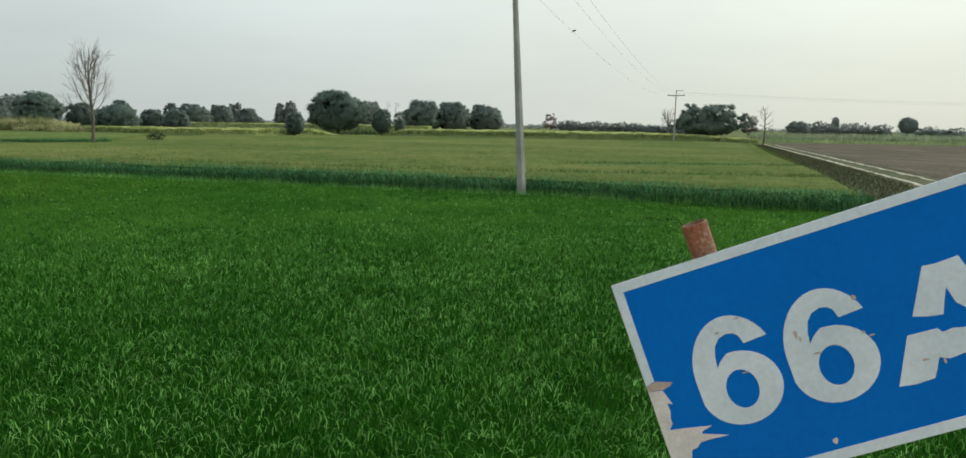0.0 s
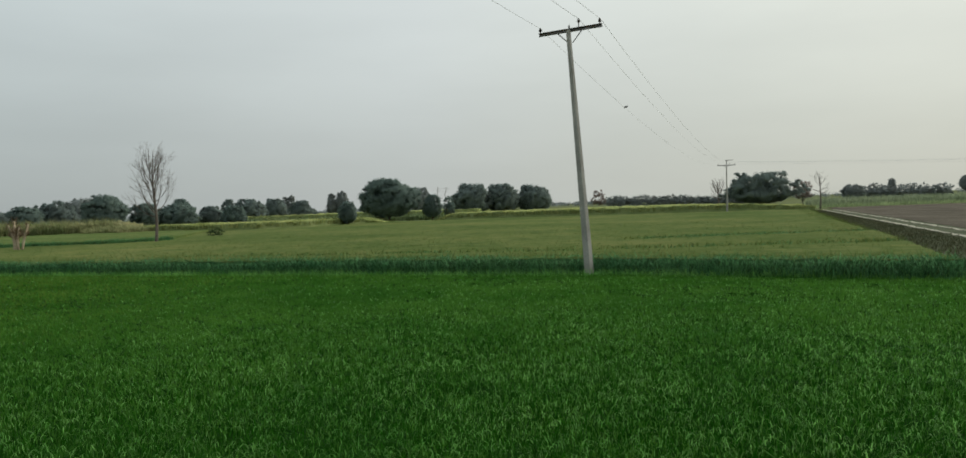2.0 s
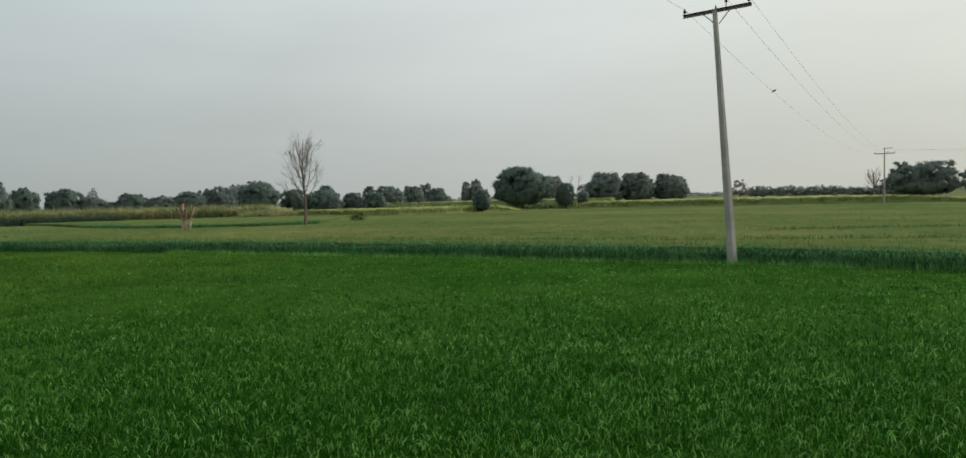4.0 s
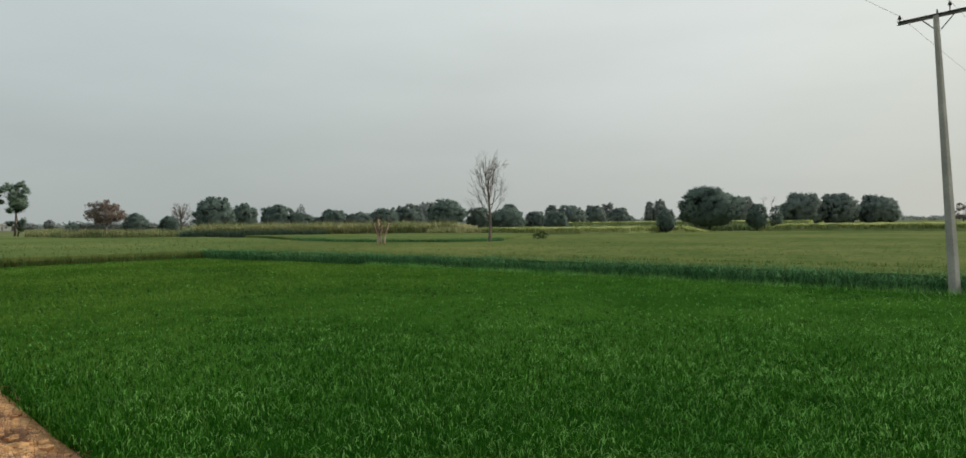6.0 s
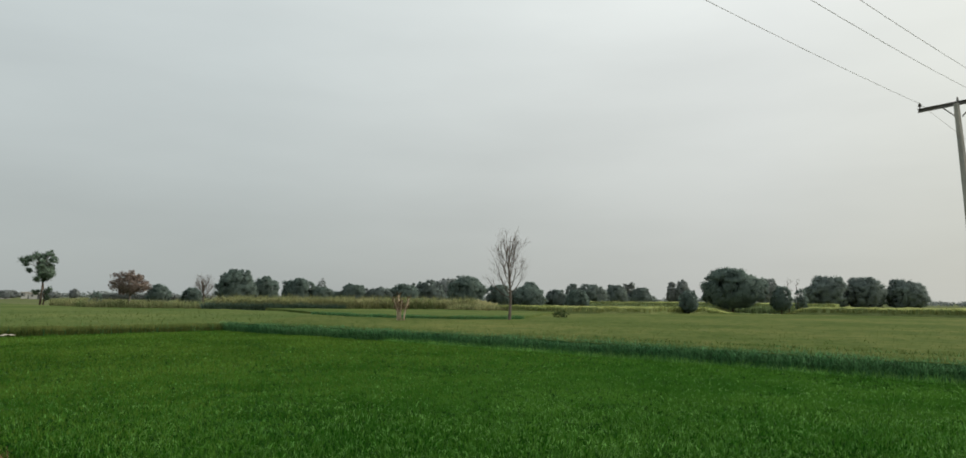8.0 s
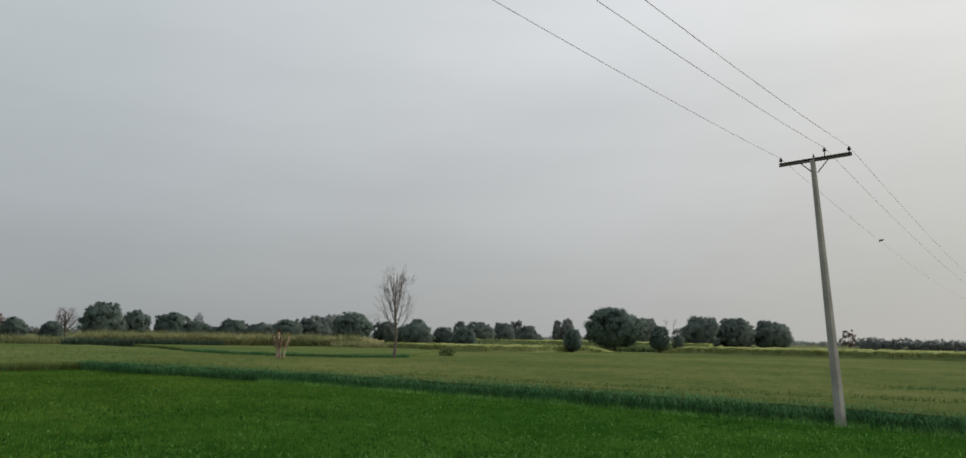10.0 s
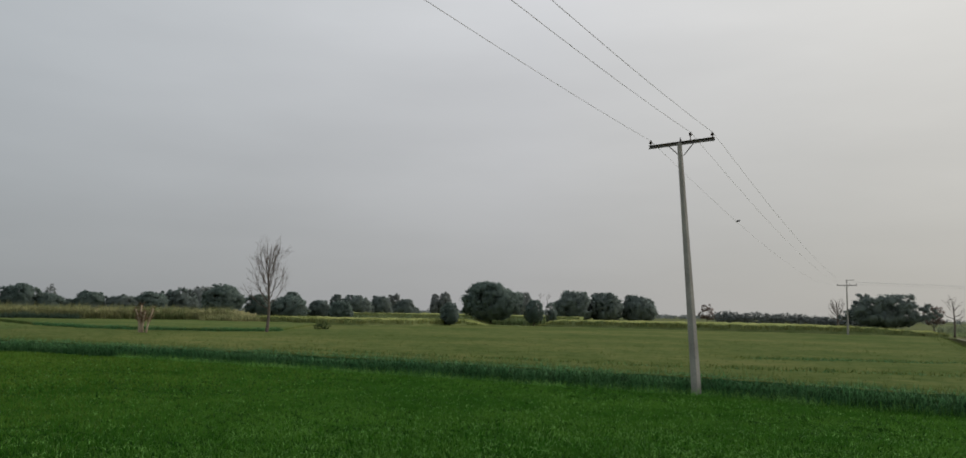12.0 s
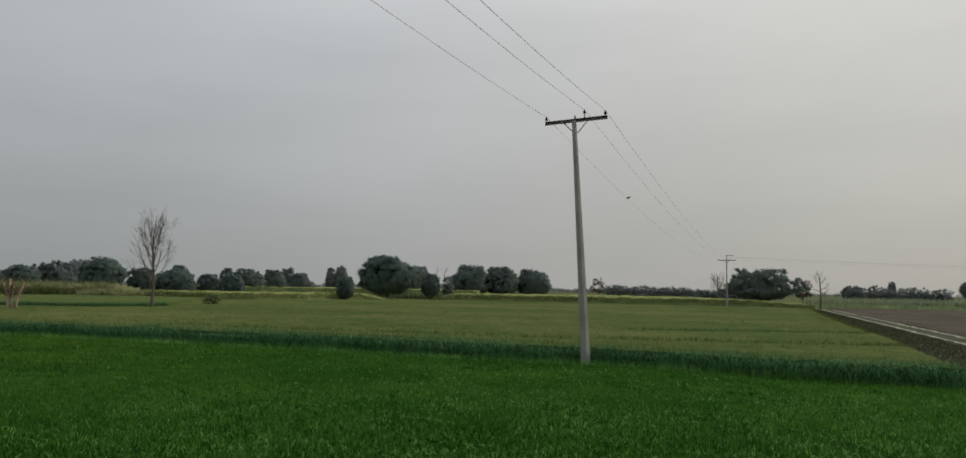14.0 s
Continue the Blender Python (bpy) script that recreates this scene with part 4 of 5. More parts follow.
def winter_tree(x, y, w, h, label):
    """A tall leafless tree: a straight stem, limbs that leave it outwards and turn up, and a fan of thin whips."""
    g = np.random.default_rng(64)
    root = thing("bare_tree", x, y, 0, label, "tree")
    across = Vector((y, -x, 0)).normalized()

    def stem(t):
        return across * (0.10 * math.sin(t * 7.0) + 0.10 * t) + Vector((0, 0.06 * math.sin(t * 5.0), h * t))

    def env(s_):
        return float(np.interp(s_, [0.28, 0.40, 0.52, 0.66, 0.82, 1.0], [0.55, 0.95, 1.0, 0.92, 0.80, 0.52]))

    v, f = tubes([[(stem(t), 0.165 * (1 - t) ** 0.9 + 0.006) for t in (-0.01, 0.03, 0.1, 0.2, 0.3, 0.4, 0.5, 0.58, 0.66, 0.74, 0.82, 0.9, 0.97)]], 8)
    mesh_object("trunk", v, f, M_TWIG, root, smooth=True)
    twigs = []
    n = 22
    for k in range(n):
        t0 = 0.29 + 0.45 * (k / (n - 1)) ** 1.1
        a = k * 2.4 + g.uniform(-0.35, 0.35)
        out = Vector((math.cos(a), math.sin(a), 0))
        zt = min(h * (t0 + g.uniform(0.20, 0.40)), h * g.uniform(0.86, 0.99))
        r_ = w / 2 * env(zt / h) * g.uniform(0.55, 1.08)
        if k == 0:      # a low limb hanging out to one side
            out, zt, r_ = -across, h * 0.45, w * 0.52
        p = stem(t0)
        c = stem(min(zt / h, 0.97)) + out * r_
        c.z = zt
        path = bend(p, p + out * r_ * 0.85 + Vector((0, 0, (zt - p.z) * 0.30)), c, 7, 0.055 * (1.15 - t0) + 0.014, 0.006)
        v, f = tubes([path], 6)
        mesh_object("limb", v, f, M_TWIG, root, smooth=True)
        for m in range(8):
            i = int(g.integers(2, 7))
            b, d = path[i][0], (path[i][0] - path[i - 1][0]).normalized()
            spread = (out * g.uniform(-0.1, 0.7) + Vector(g.normal(0, 0.45, 3)) + d + Vector((0, 0, 0.25))).normalized()
            le = g.uniform(0.7, 1.7) * (1.15 - 0.08 * i)
            tip = b + spread * le + Vector((0, 0, 0.25 * le))
            twig = bend(b, b + spread * le * 0.6, tip, 3, 0.015, 0.005)
            twigs.append(twig)
            for q in range(4):
                e_ = twig[int(g.integers(1, 4))][0]
                dd = (spread + Vector(g.normal(0, 0.45, 3)) + Vector((0, 0, 0.3))).normalized()
                twigs.append([(e_, 0.008), (e_ + dd * g.uniform(0.3, 0.85), 0.004)])
    v, f = tubes(twigs, 3)
    tagged(mesh_object("brushwood", v, f, M_TWIG, root), kind="stuff")
    return root


def bare_tree(x, y, w, h, label, fork=0.34, n=22, twiggy=9, seed=63, thick=1.0, name="bare_tree", spread=1.0):
    """A leafless tree: a stem, rising limbs and an oval haze of twigs."""
    TREES[0] += 1
    g = np.random.default_rng(seed + TREES[0])
    root = thing(name, x, y, 0, label, "tree")
    u = h / 9.1
    twigs, limbs_ = [], []

    def lead(t):
        return Vector((0.12 * u * math.sin(t * 5.0), 0.06 * u * math.sin(t * 3.0 + 1), h * t))

    stem = [[(lead(t), (0.15 * (1 - t) ** 0.8 + 0.012) * u * thick) for t in (-0.01, 0.1, 0.2, 0.3, 0.4, 0.5, 0.6, 0.7, 0.8, 0.88)]]

    def reach(z):
        t = min(max((z / h - 0.26) / 0.74, 0.02), 1)
        return w * 0.5 * (math.sin(math.pi * t ** 0.72) ** 0.5)

    for k in range(n):
        t0 = fork + 0.40 * (k / max(n - 1, 1)) ** 0.9
        p = lead(t0)
        a = k * 2.4 + g.uniform(-0.4, 0.4)
        out = Vector((math.cos(a), math.sin(a), 0))
        top = min(h * (t0 + g.uniform(0.26, 0.40) / spread), h * g.uniform(0.9, 0.99))
        r_ = reach(top) * g.uniform(0.75, 1.05)
        if k < 3:
            top, r_ = h * (t0 + 0.12), w * 0.52
        tip = Vector((out.x * r_, out.y * r_, top))
        mid = p.lerp(tip, 0.45) + out * 0.16 * r_
        rad = 0.085 * (1.0 - t0) * u * thick
        limbs_.append([(p, rad + 0.012), (mid, rad * 0.7 + 0.008), (tip, 0.010)])
        for m in range(twiggy):
            q = g.uniform(0.25, 1.0)
            b = (p.lerp(mid, q * 2) if q < 0.5 else mid.lerp(tip, q * 2 - 1))
            wide = 0.35
            d = Vector((out.x * wide + g.normal(0, wide), out.y * wide + g.normal(0, wide), g.uniform(0.5, 1.1))).normalized()
            le = g.uniform(0.5, 1.25) * u
            c = b + d * le
            twigs.append([(b, 0.011), (b + d * le * 0.5 + Vector(g.normal(0, 0.05 * u, 3)), 0.008), (c, 0.005)])
            for n_ in range(5):
                e_ = b.lerp(c, g.uniform(0.3, 1.0))
                dd = (d + Vector(g.normal(0, 0.4, 3))).normalized()
                twigs.append([(e_, 0.006), (e_ + dd * g.uniform(0.3, 0.8) * u, 0.004)])
    v, f = tubes(stem, 8)
    mesh_object("trunk", v, f, M_TWIG, root, smooth=True)
    for path in limbs_:
        v, f = tubes([path], 5)
        mesh_object("limb", v, f, M_TWIG, root, smooth=True)
    v, f = tubes(twigs, 3)
    tagged(mesh_object("brushwood", v, f, M_TWIG, root), kind="stuff")
    return root


def tree_belt(x, y, w, h):
    """A low row of crowns that run together, square to the view."""
    TREES[0] += 1
    g = np.random.default_rng(900 + TREES[0])
    root = thing("tree_belt", x, y, 0, "long low belt of distant hazy trees", "tree belt", "distant tree belts")
    across = Vector((y, -x, 0)).normalized()
    centres, radii, paths = [], [], []
    n = max(5, int(w / (h * 0.28)))
    for k in range(n):
        c = across * (w * ((k + g.uniform(0.35, 0.65)) / n - 0.5))
        hk = h * (0.88 + 0.10 * math.sin(k * 0.9) + g.uniform(-0.05, 0.05))
        rad = hk * g.uniform(0.36, 0.46)
        paths.append([(c + Vector((0, 0, -0.1)), 0.16), (c + Vector((0, 0, hk * 0.6)), 0.08)])
        for z in (hk - rad, rad * 0.8):
            for q in range(34):
                d = Vector(g.normal(0, 1, 3)).normalized() * rad * g.uniform(0.45, 0.9)
                centres.append((c.x + d.x * 1.25, c.y + d.y * 1.25, max(0.2, z + d.z)))
                radii.append(rad * g.uniform(0.16, 0.30))
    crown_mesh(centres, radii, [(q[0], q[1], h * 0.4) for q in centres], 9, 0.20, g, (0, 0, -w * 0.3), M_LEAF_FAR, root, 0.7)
    v, f = tubes(paths, 5)
    tagged(mesh_object("stems", v, f, M_BARK, root), kind="stuff")


MANGO = "dense dark green mango tree behind the wheat"
HAZY = "hazy grey-green tree in the distance"
SMALL = "small bushy dark green tree at the field edge"
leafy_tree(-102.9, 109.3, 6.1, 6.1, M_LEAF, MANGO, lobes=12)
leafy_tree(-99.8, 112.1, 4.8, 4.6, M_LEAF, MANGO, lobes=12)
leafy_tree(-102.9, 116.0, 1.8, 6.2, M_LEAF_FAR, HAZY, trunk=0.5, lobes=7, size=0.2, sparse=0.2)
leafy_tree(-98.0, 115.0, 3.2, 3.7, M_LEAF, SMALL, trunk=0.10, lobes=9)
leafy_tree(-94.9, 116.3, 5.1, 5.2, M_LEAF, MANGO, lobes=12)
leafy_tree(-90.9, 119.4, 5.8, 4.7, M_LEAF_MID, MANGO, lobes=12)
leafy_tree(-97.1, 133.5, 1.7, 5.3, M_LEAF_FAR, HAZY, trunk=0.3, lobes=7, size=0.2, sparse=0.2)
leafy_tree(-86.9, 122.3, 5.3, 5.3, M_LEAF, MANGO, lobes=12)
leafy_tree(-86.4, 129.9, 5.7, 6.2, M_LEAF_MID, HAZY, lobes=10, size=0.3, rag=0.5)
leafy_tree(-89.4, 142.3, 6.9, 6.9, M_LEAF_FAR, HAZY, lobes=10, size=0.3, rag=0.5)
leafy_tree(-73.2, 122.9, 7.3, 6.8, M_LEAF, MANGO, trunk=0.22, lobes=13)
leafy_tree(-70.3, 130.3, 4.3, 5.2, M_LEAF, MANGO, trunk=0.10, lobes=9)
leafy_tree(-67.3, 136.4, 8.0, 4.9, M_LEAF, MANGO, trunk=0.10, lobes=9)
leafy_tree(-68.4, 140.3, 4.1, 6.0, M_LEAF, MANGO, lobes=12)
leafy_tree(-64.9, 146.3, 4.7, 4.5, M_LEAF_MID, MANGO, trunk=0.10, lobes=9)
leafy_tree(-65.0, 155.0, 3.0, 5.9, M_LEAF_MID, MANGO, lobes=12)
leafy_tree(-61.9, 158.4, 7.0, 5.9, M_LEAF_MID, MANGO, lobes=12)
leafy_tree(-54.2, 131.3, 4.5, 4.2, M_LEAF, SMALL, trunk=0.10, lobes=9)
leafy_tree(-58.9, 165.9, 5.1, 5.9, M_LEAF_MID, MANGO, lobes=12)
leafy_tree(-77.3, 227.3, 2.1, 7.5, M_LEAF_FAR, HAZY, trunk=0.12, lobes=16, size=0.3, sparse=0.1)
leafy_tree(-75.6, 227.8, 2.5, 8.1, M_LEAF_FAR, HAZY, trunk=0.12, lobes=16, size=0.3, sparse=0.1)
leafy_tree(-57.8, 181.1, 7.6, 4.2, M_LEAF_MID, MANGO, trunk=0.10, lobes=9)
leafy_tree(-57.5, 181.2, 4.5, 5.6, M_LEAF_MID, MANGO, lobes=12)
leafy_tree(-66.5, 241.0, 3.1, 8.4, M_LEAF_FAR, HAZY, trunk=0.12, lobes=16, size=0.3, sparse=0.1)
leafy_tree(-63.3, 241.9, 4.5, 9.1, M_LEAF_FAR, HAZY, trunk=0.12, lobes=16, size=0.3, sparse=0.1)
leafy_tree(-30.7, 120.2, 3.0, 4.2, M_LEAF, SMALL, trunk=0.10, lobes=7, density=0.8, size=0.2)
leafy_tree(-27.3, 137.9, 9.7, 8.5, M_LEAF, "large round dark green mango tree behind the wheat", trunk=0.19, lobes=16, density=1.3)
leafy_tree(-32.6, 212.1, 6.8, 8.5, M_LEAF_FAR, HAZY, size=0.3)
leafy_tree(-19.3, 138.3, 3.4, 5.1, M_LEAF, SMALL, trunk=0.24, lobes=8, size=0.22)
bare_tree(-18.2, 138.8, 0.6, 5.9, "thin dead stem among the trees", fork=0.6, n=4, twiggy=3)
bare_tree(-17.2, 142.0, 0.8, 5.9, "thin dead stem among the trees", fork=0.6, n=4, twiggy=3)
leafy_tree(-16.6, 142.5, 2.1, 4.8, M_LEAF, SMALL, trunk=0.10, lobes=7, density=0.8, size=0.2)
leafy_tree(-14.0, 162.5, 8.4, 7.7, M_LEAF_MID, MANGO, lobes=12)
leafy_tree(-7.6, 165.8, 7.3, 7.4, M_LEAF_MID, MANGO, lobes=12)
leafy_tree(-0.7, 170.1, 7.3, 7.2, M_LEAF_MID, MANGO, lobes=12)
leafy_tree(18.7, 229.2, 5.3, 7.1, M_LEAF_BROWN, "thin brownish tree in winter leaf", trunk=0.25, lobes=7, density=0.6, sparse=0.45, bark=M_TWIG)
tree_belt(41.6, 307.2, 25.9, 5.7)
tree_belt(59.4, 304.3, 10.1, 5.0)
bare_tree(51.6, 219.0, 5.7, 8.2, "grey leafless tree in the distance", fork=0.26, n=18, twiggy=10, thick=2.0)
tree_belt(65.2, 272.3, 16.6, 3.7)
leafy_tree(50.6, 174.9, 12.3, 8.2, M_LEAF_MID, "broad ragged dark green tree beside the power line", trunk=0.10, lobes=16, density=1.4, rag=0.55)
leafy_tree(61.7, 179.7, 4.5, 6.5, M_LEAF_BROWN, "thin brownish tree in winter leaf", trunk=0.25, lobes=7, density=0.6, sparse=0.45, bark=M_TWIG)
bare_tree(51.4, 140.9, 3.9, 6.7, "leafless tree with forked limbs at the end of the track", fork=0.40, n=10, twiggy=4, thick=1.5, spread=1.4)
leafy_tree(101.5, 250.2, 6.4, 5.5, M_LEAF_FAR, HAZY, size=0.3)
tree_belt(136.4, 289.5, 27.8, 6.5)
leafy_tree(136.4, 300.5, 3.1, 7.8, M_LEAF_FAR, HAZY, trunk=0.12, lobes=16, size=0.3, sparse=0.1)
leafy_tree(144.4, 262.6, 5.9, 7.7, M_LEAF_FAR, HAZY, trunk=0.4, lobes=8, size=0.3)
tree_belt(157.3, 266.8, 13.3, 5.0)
bare_tree(-236.4, 108.3, 4.7, 6.1, "grey leafless tree in the distance", fork=0.26, n=18, twiggy=10, thick=2.0)
bare_tree(-234.6, 112.1, 5.3, 5.4, "grey leafless tree in the distance", fork=0.26, n=18, twiggy=10, thick=2.0)
tufted_tree(-148.6, 86.5, "tall thin grey-leaved tree with a bare forked stem",
            ((-3.1, 8.8, 1.2), (-2.2, 9.4, 1.1), (-0.2, 9.4, 1.4), (0.4, 7.4, 1.2), (-1.4, 10.0, 1.1), (0.9, 10.3, 1.1), (1.8, 9.2, 0.9), (-2.4, 7.1, 0.5), (-0.3, 8.2, 1.2), (0.9, 6.6, 1.0), (-0.9, 5.5, 0.7), (1.3, 7.6, 0.8), (0.6, 5.6, 0.8), (-0.3, 6.6, 1.0), (1.3, 6.3, 0.6), (-1.0, 2.9, 0.6), (1.1, 3.1, 0.7), (0.9, 1.8, 0.5)), M_BARK, M_LEAF_EUC)
leafy_tree(-114.1, 81.0, 7.6, 7.3, M_LEAF_BROWN, "reddish brown tree with thinning leaves and a pale trunk", trunk=0.46, lobes=14, density=0.9, sparse=0.38, bark=M_TRUNK_PALE, cone=0.35, size=0.22)
leafy_tree(-125.3, 82.4, 2.9, 3.8, M_LEAF, SMALL, trunk=0.25, lobes=6, density=0.5, size=0.2, sparse=0.4)
leafy_tree(-119.2, 90.6, 4.2, 4.6, M_LEAF, "round dark green bush beyond the wheat", trunk=0.08, lobes=8, size=0.2)
leafy_tree(-115.8, 95.0, 3.5, 4.0, M_LEAF, "round dark green bush beyond the wheat", trunk=0.08, lobes=8, size=0.2)
bare_tree(-129.7, 109.4, 4.8, 7.1, "round grey leafless tree behind the cane", fork=0.2, n=26, twiggy=16, thick=1.7)
leafy_tree(-106.0, 96.9, 6.9, 7.4, M_LEAF, MANGO, lobes=12)
leafy_tree(-104.9, 102.6, 5.0, 6.3, M_LEAF, MANGO, lobes=12)


winter_tree(-34.95, 66.6, 3.1, 9.0, "tall leafless tree standing in the wheat")


def pollard(x, y, w, h):
    """A pollarded stump: forked pale stems with shaggy brown heads."""
    g = np.random.default_rng(77)
    root = thing("pollard_stump", x, y, 0, "pale pollarded tree stump with shaggy brown heads in the wheat", "tree stump")
    tips, cs = [], []
    for k, (hx, hz, r0) in enumerate(((-0.44, 0.84, 0.085), (-0.16, 0.97, 0.09), (0.14, 0.78, 0.08), (0.46, 0.86, 0.085), (0.02, 0.64, 0.06))):
        tip = Vector((hx * w, g.uniform(-0.25, 0.25), h * hz))
        base_ = Vector((hx * 0.34 * w, g.uniform(-0.05, 0.05), -0.05))
        mid = Vector((hx * 0.62 * w + g.normal(0, 0.05), tip.y * 0.5, h * 0.50))
        v, f = tubes([[(base_, r0 * 1.25), (base_.lerp(mid, 0.5), r0 * 1.05), (mid, r0), (tip, r0 * 0.8), (tip + Vector((0, 0, 0.06)), r0 * 0.45)]], 8)
        mesh_object("stem", v, f, M_STUMP, root, "pale peeling stem", smooth=True)
        tips.append(tip)
        for q in range(14):      # shaggy growth down the upper half of each stem
            cs.append(tuple(mid.lerp(tip, q / 13) + Vector((g.normal(0, 0.12), g.normal(0, 0.12), g.normal(0, 0.08)))))
    co = leaf_cloud(cs, [0.17] * len(cs), 14, 0.065, g, 1.3)
    shag = big_mesh("shaggy_head", co, np.arange(len(co)), np.full(len(co) // 4, 4), M_SHAG)
    shag.parent = root
    tagged(shag, kind="stuff")
    tw = []
    for p in tips:
        for q in range(9):
            d = Vector((g.normal(0, 0.5), g.normal(0, 0.5), 1)).normalized()
            tw.append([(p, 0.012), (p + d * g.uniform(0.2, 0.55), 0.005)])
    v, f = tubes(tw, 4)
    tagged(mesh_object("shoots", v, f, M_SHAG, root, "thin brown shoots"), kind="stuff")


pollard(-41.6, 57.4, 1.85, 2.75)
leafy_tree(-35.3, 80.3, 1.5, 1.25, M_BUSH, "low straggly green bush standing in the wheat", "bush", trunk=0.1, lobes=6, density=0.6, size=0.10, sparse=0.18, group="", rag=0.8)


def far_line():
    """A hazy line of woods on the horizon, too far to tell trees apart."""
    g = np.random.default_rng(808)
    cs, rs = [], []
    for k in range(900):
        a = radians(g.uniform(-72, 42))
        d = g.uniform(520, 900)
        hk = 2.6 + 2.4 * max(0.0, float(wobble(a * 40, d * 0.003, 1.0, 3)) + 0.35) + g.uniform(0, 1.2)
        cs.append((d * math.sin(a), d * math.cos(a), hk * 0.5))
        rs.append(hk * 0.9)
    co = leaf_cloud(cs, rs, 22, 0.9, g, 0.55)
    co[:, 2] = np.maximum(co[:, 2], -0.05)
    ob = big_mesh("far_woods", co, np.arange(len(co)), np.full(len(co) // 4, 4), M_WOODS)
    tagged(ob, "thin hazy line of woods along the horizon", "woods", kind="stuff")


# the haze in front of the woods is put into this pale grey
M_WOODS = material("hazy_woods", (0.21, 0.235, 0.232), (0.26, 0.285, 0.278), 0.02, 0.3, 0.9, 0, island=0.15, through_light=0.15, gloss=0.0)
far_line()


# ---------------- power line ----------------
P_BASE, P_TOP = Vector((1.655, 24.72, 0.0)), Vector((1.196, 24.76, 8.21))
ARM_L, ARM_R = Vector((0.196, 25.20, 8.215)), Vector((2.215, 24.33, 8.255))


def insulator(root, p, tall=0.0):
    bm = bmesh.new()
    prof = [(0.016, 0.0), (0.016, 0.05 + tall), (0.045, 0.06 + tall), (0.062, 0.08 + tall), (0.036, 0.10 + tall), (0.052, 0.12 + tall), (0.030, 0.15 + tall), (0.024, 0.18 + tall), (0.010, 0.19 + tall)]
    rings = []
    for rr, z in prof:
        rings.append([bm.verts.new((p.x + rr * math.cos(2 * math.pi * k / 10), p.y + rr * math.sin(2 * math.pi * k / 10), p.z + z)) for k in range(10)])
    for a, b in zip(rings, rings[1:]):
        for k in range(10):
            bm.faces.new((a[k], a[(k + 1) % 10], b[(k + 1) % 10], b[k]))
    bm.faces.new(rings[-1])
    return part("insulator", bm, M_CERAMIC, root, "dark brown pin insulator")


def power_pole(base, top, arm_l, arm_r, label, second=False):
    root = thing("power_pole", base.x, base.y, base.z, label, "power pole", "power poles")
    ax = (top - base).normalized()
    side = (arm_r - arm_l).normalized()
    fore = side.cross(ax).normalized()
    # tapered rectangular shaft with chamfered corners, turned a little against its arm
    face_side, face_fore = side * 0.94 + fore * 0.34, fore * 0.94 - side * 0.34
    bm = bmesh.new()
    rings = []
    n = 8
    for i in range(n + 1):
        t = i / n
        p = (top - base) * t + (Vector((0, 0, -0.15)) if i == 0 else Vector())
        a, b = 0.130 - 0.066 * t, 0.110 - 0.050 * t
        ch = 0.022
        ring = [(a, b - ch), (a - ch, b), (-a + ch, b), (-a, b - ch), (-a, -b + ch), (-a + ch, -b), (a - ch, -b), (a, -b + ch)]
        rings.append([bm.verts.new(p + face_side * u + face_fore * w_) for u, w_ in ring])
    for a, b in zip(rings, rings[1:]):
        for k in range(8):
            bm.faces.new((a[k], a[(k + 1) % 8], b[(k + 1) % 8], b[k]))
    bm.faces.new(rings[-1])
    bmesh.ops.recalc_face_normals(bm, faces=bm.faces[:])
    part("shaft", bm, M_CONCRETE, root)
    # steel cross arm: a channel section
    bm = bmesh.new()
    l, r_ = arm_l - base, arm_r - base
    upv = ax
    off = fore * -0.11
    prof = [(-0.045, -0.055), (0.045, -0.055), (0.045, -0.045), (-0.033, -0.045), (-0.033, 0.045), (0.045, 0.045), (0.045, 0.055), (-0.045, 0.055)]
    ra = [bm.verts.new(l + off + fore * u + upv * w_) for u, w_ in prof]
    rb = [bm.verts.new(r_ + off + fore * u + upv * w_) for u, w_ in prof]
    for k in range(8):
        bm.faces.new((ra[k], ra[(k + 1) % 8], rb[(k + 1) % 8], rb[k]))
    bm.faces.new(ra)
    bm.faces.new(list(reversed(rb)))
    bmesh.ops.recalc_face_normals(bm, faces=bm.faces[:])
    arm = part("cross_arm", bm, M_STEEL, root, "dark steel cross arm")
    mid = (l + r_) / 2
    for s in (-1, 1):
        v, f = tubes([[(mid + off + side * s * 0.42 + upv * -0.05, 0.017), (mid + off + side * s * 0.06 + upv * -0.42, 0.017)]], 6)
        mesh_object("brace", v, f, M_STEEL, arm, "slanted steel brace")
    v, f = tubes([[(mid + off * 0.8 - upv * 0.02, 0.035), (mid + off * 0.8 + upv * 0.11, 0.03), (mid + off * 0.8 + upv * 0.18, 0.012)]], 8)
    mesh_object("cap", v, f, M_STEEL, root)
    for k, tall in ((0.03, 0.0), (0.645, 0.10), (0.97, 0.0)):
        insulator(arm, l.lerp(r_, k) + off + upv * 0.05, tall)
    if second:
        v, f = tubes([[(mid + upv * 0.0, 0.06), (mid + upv * 0.85, 0.05)], [(mid + upv * 0.75 + side * -0.15, 0.04), (mid + upv * 0.80 + side * 1.1, 0.04)]], 6)
        mesh_object("top_bracket", v, f, M_STEEL, root)
    return root


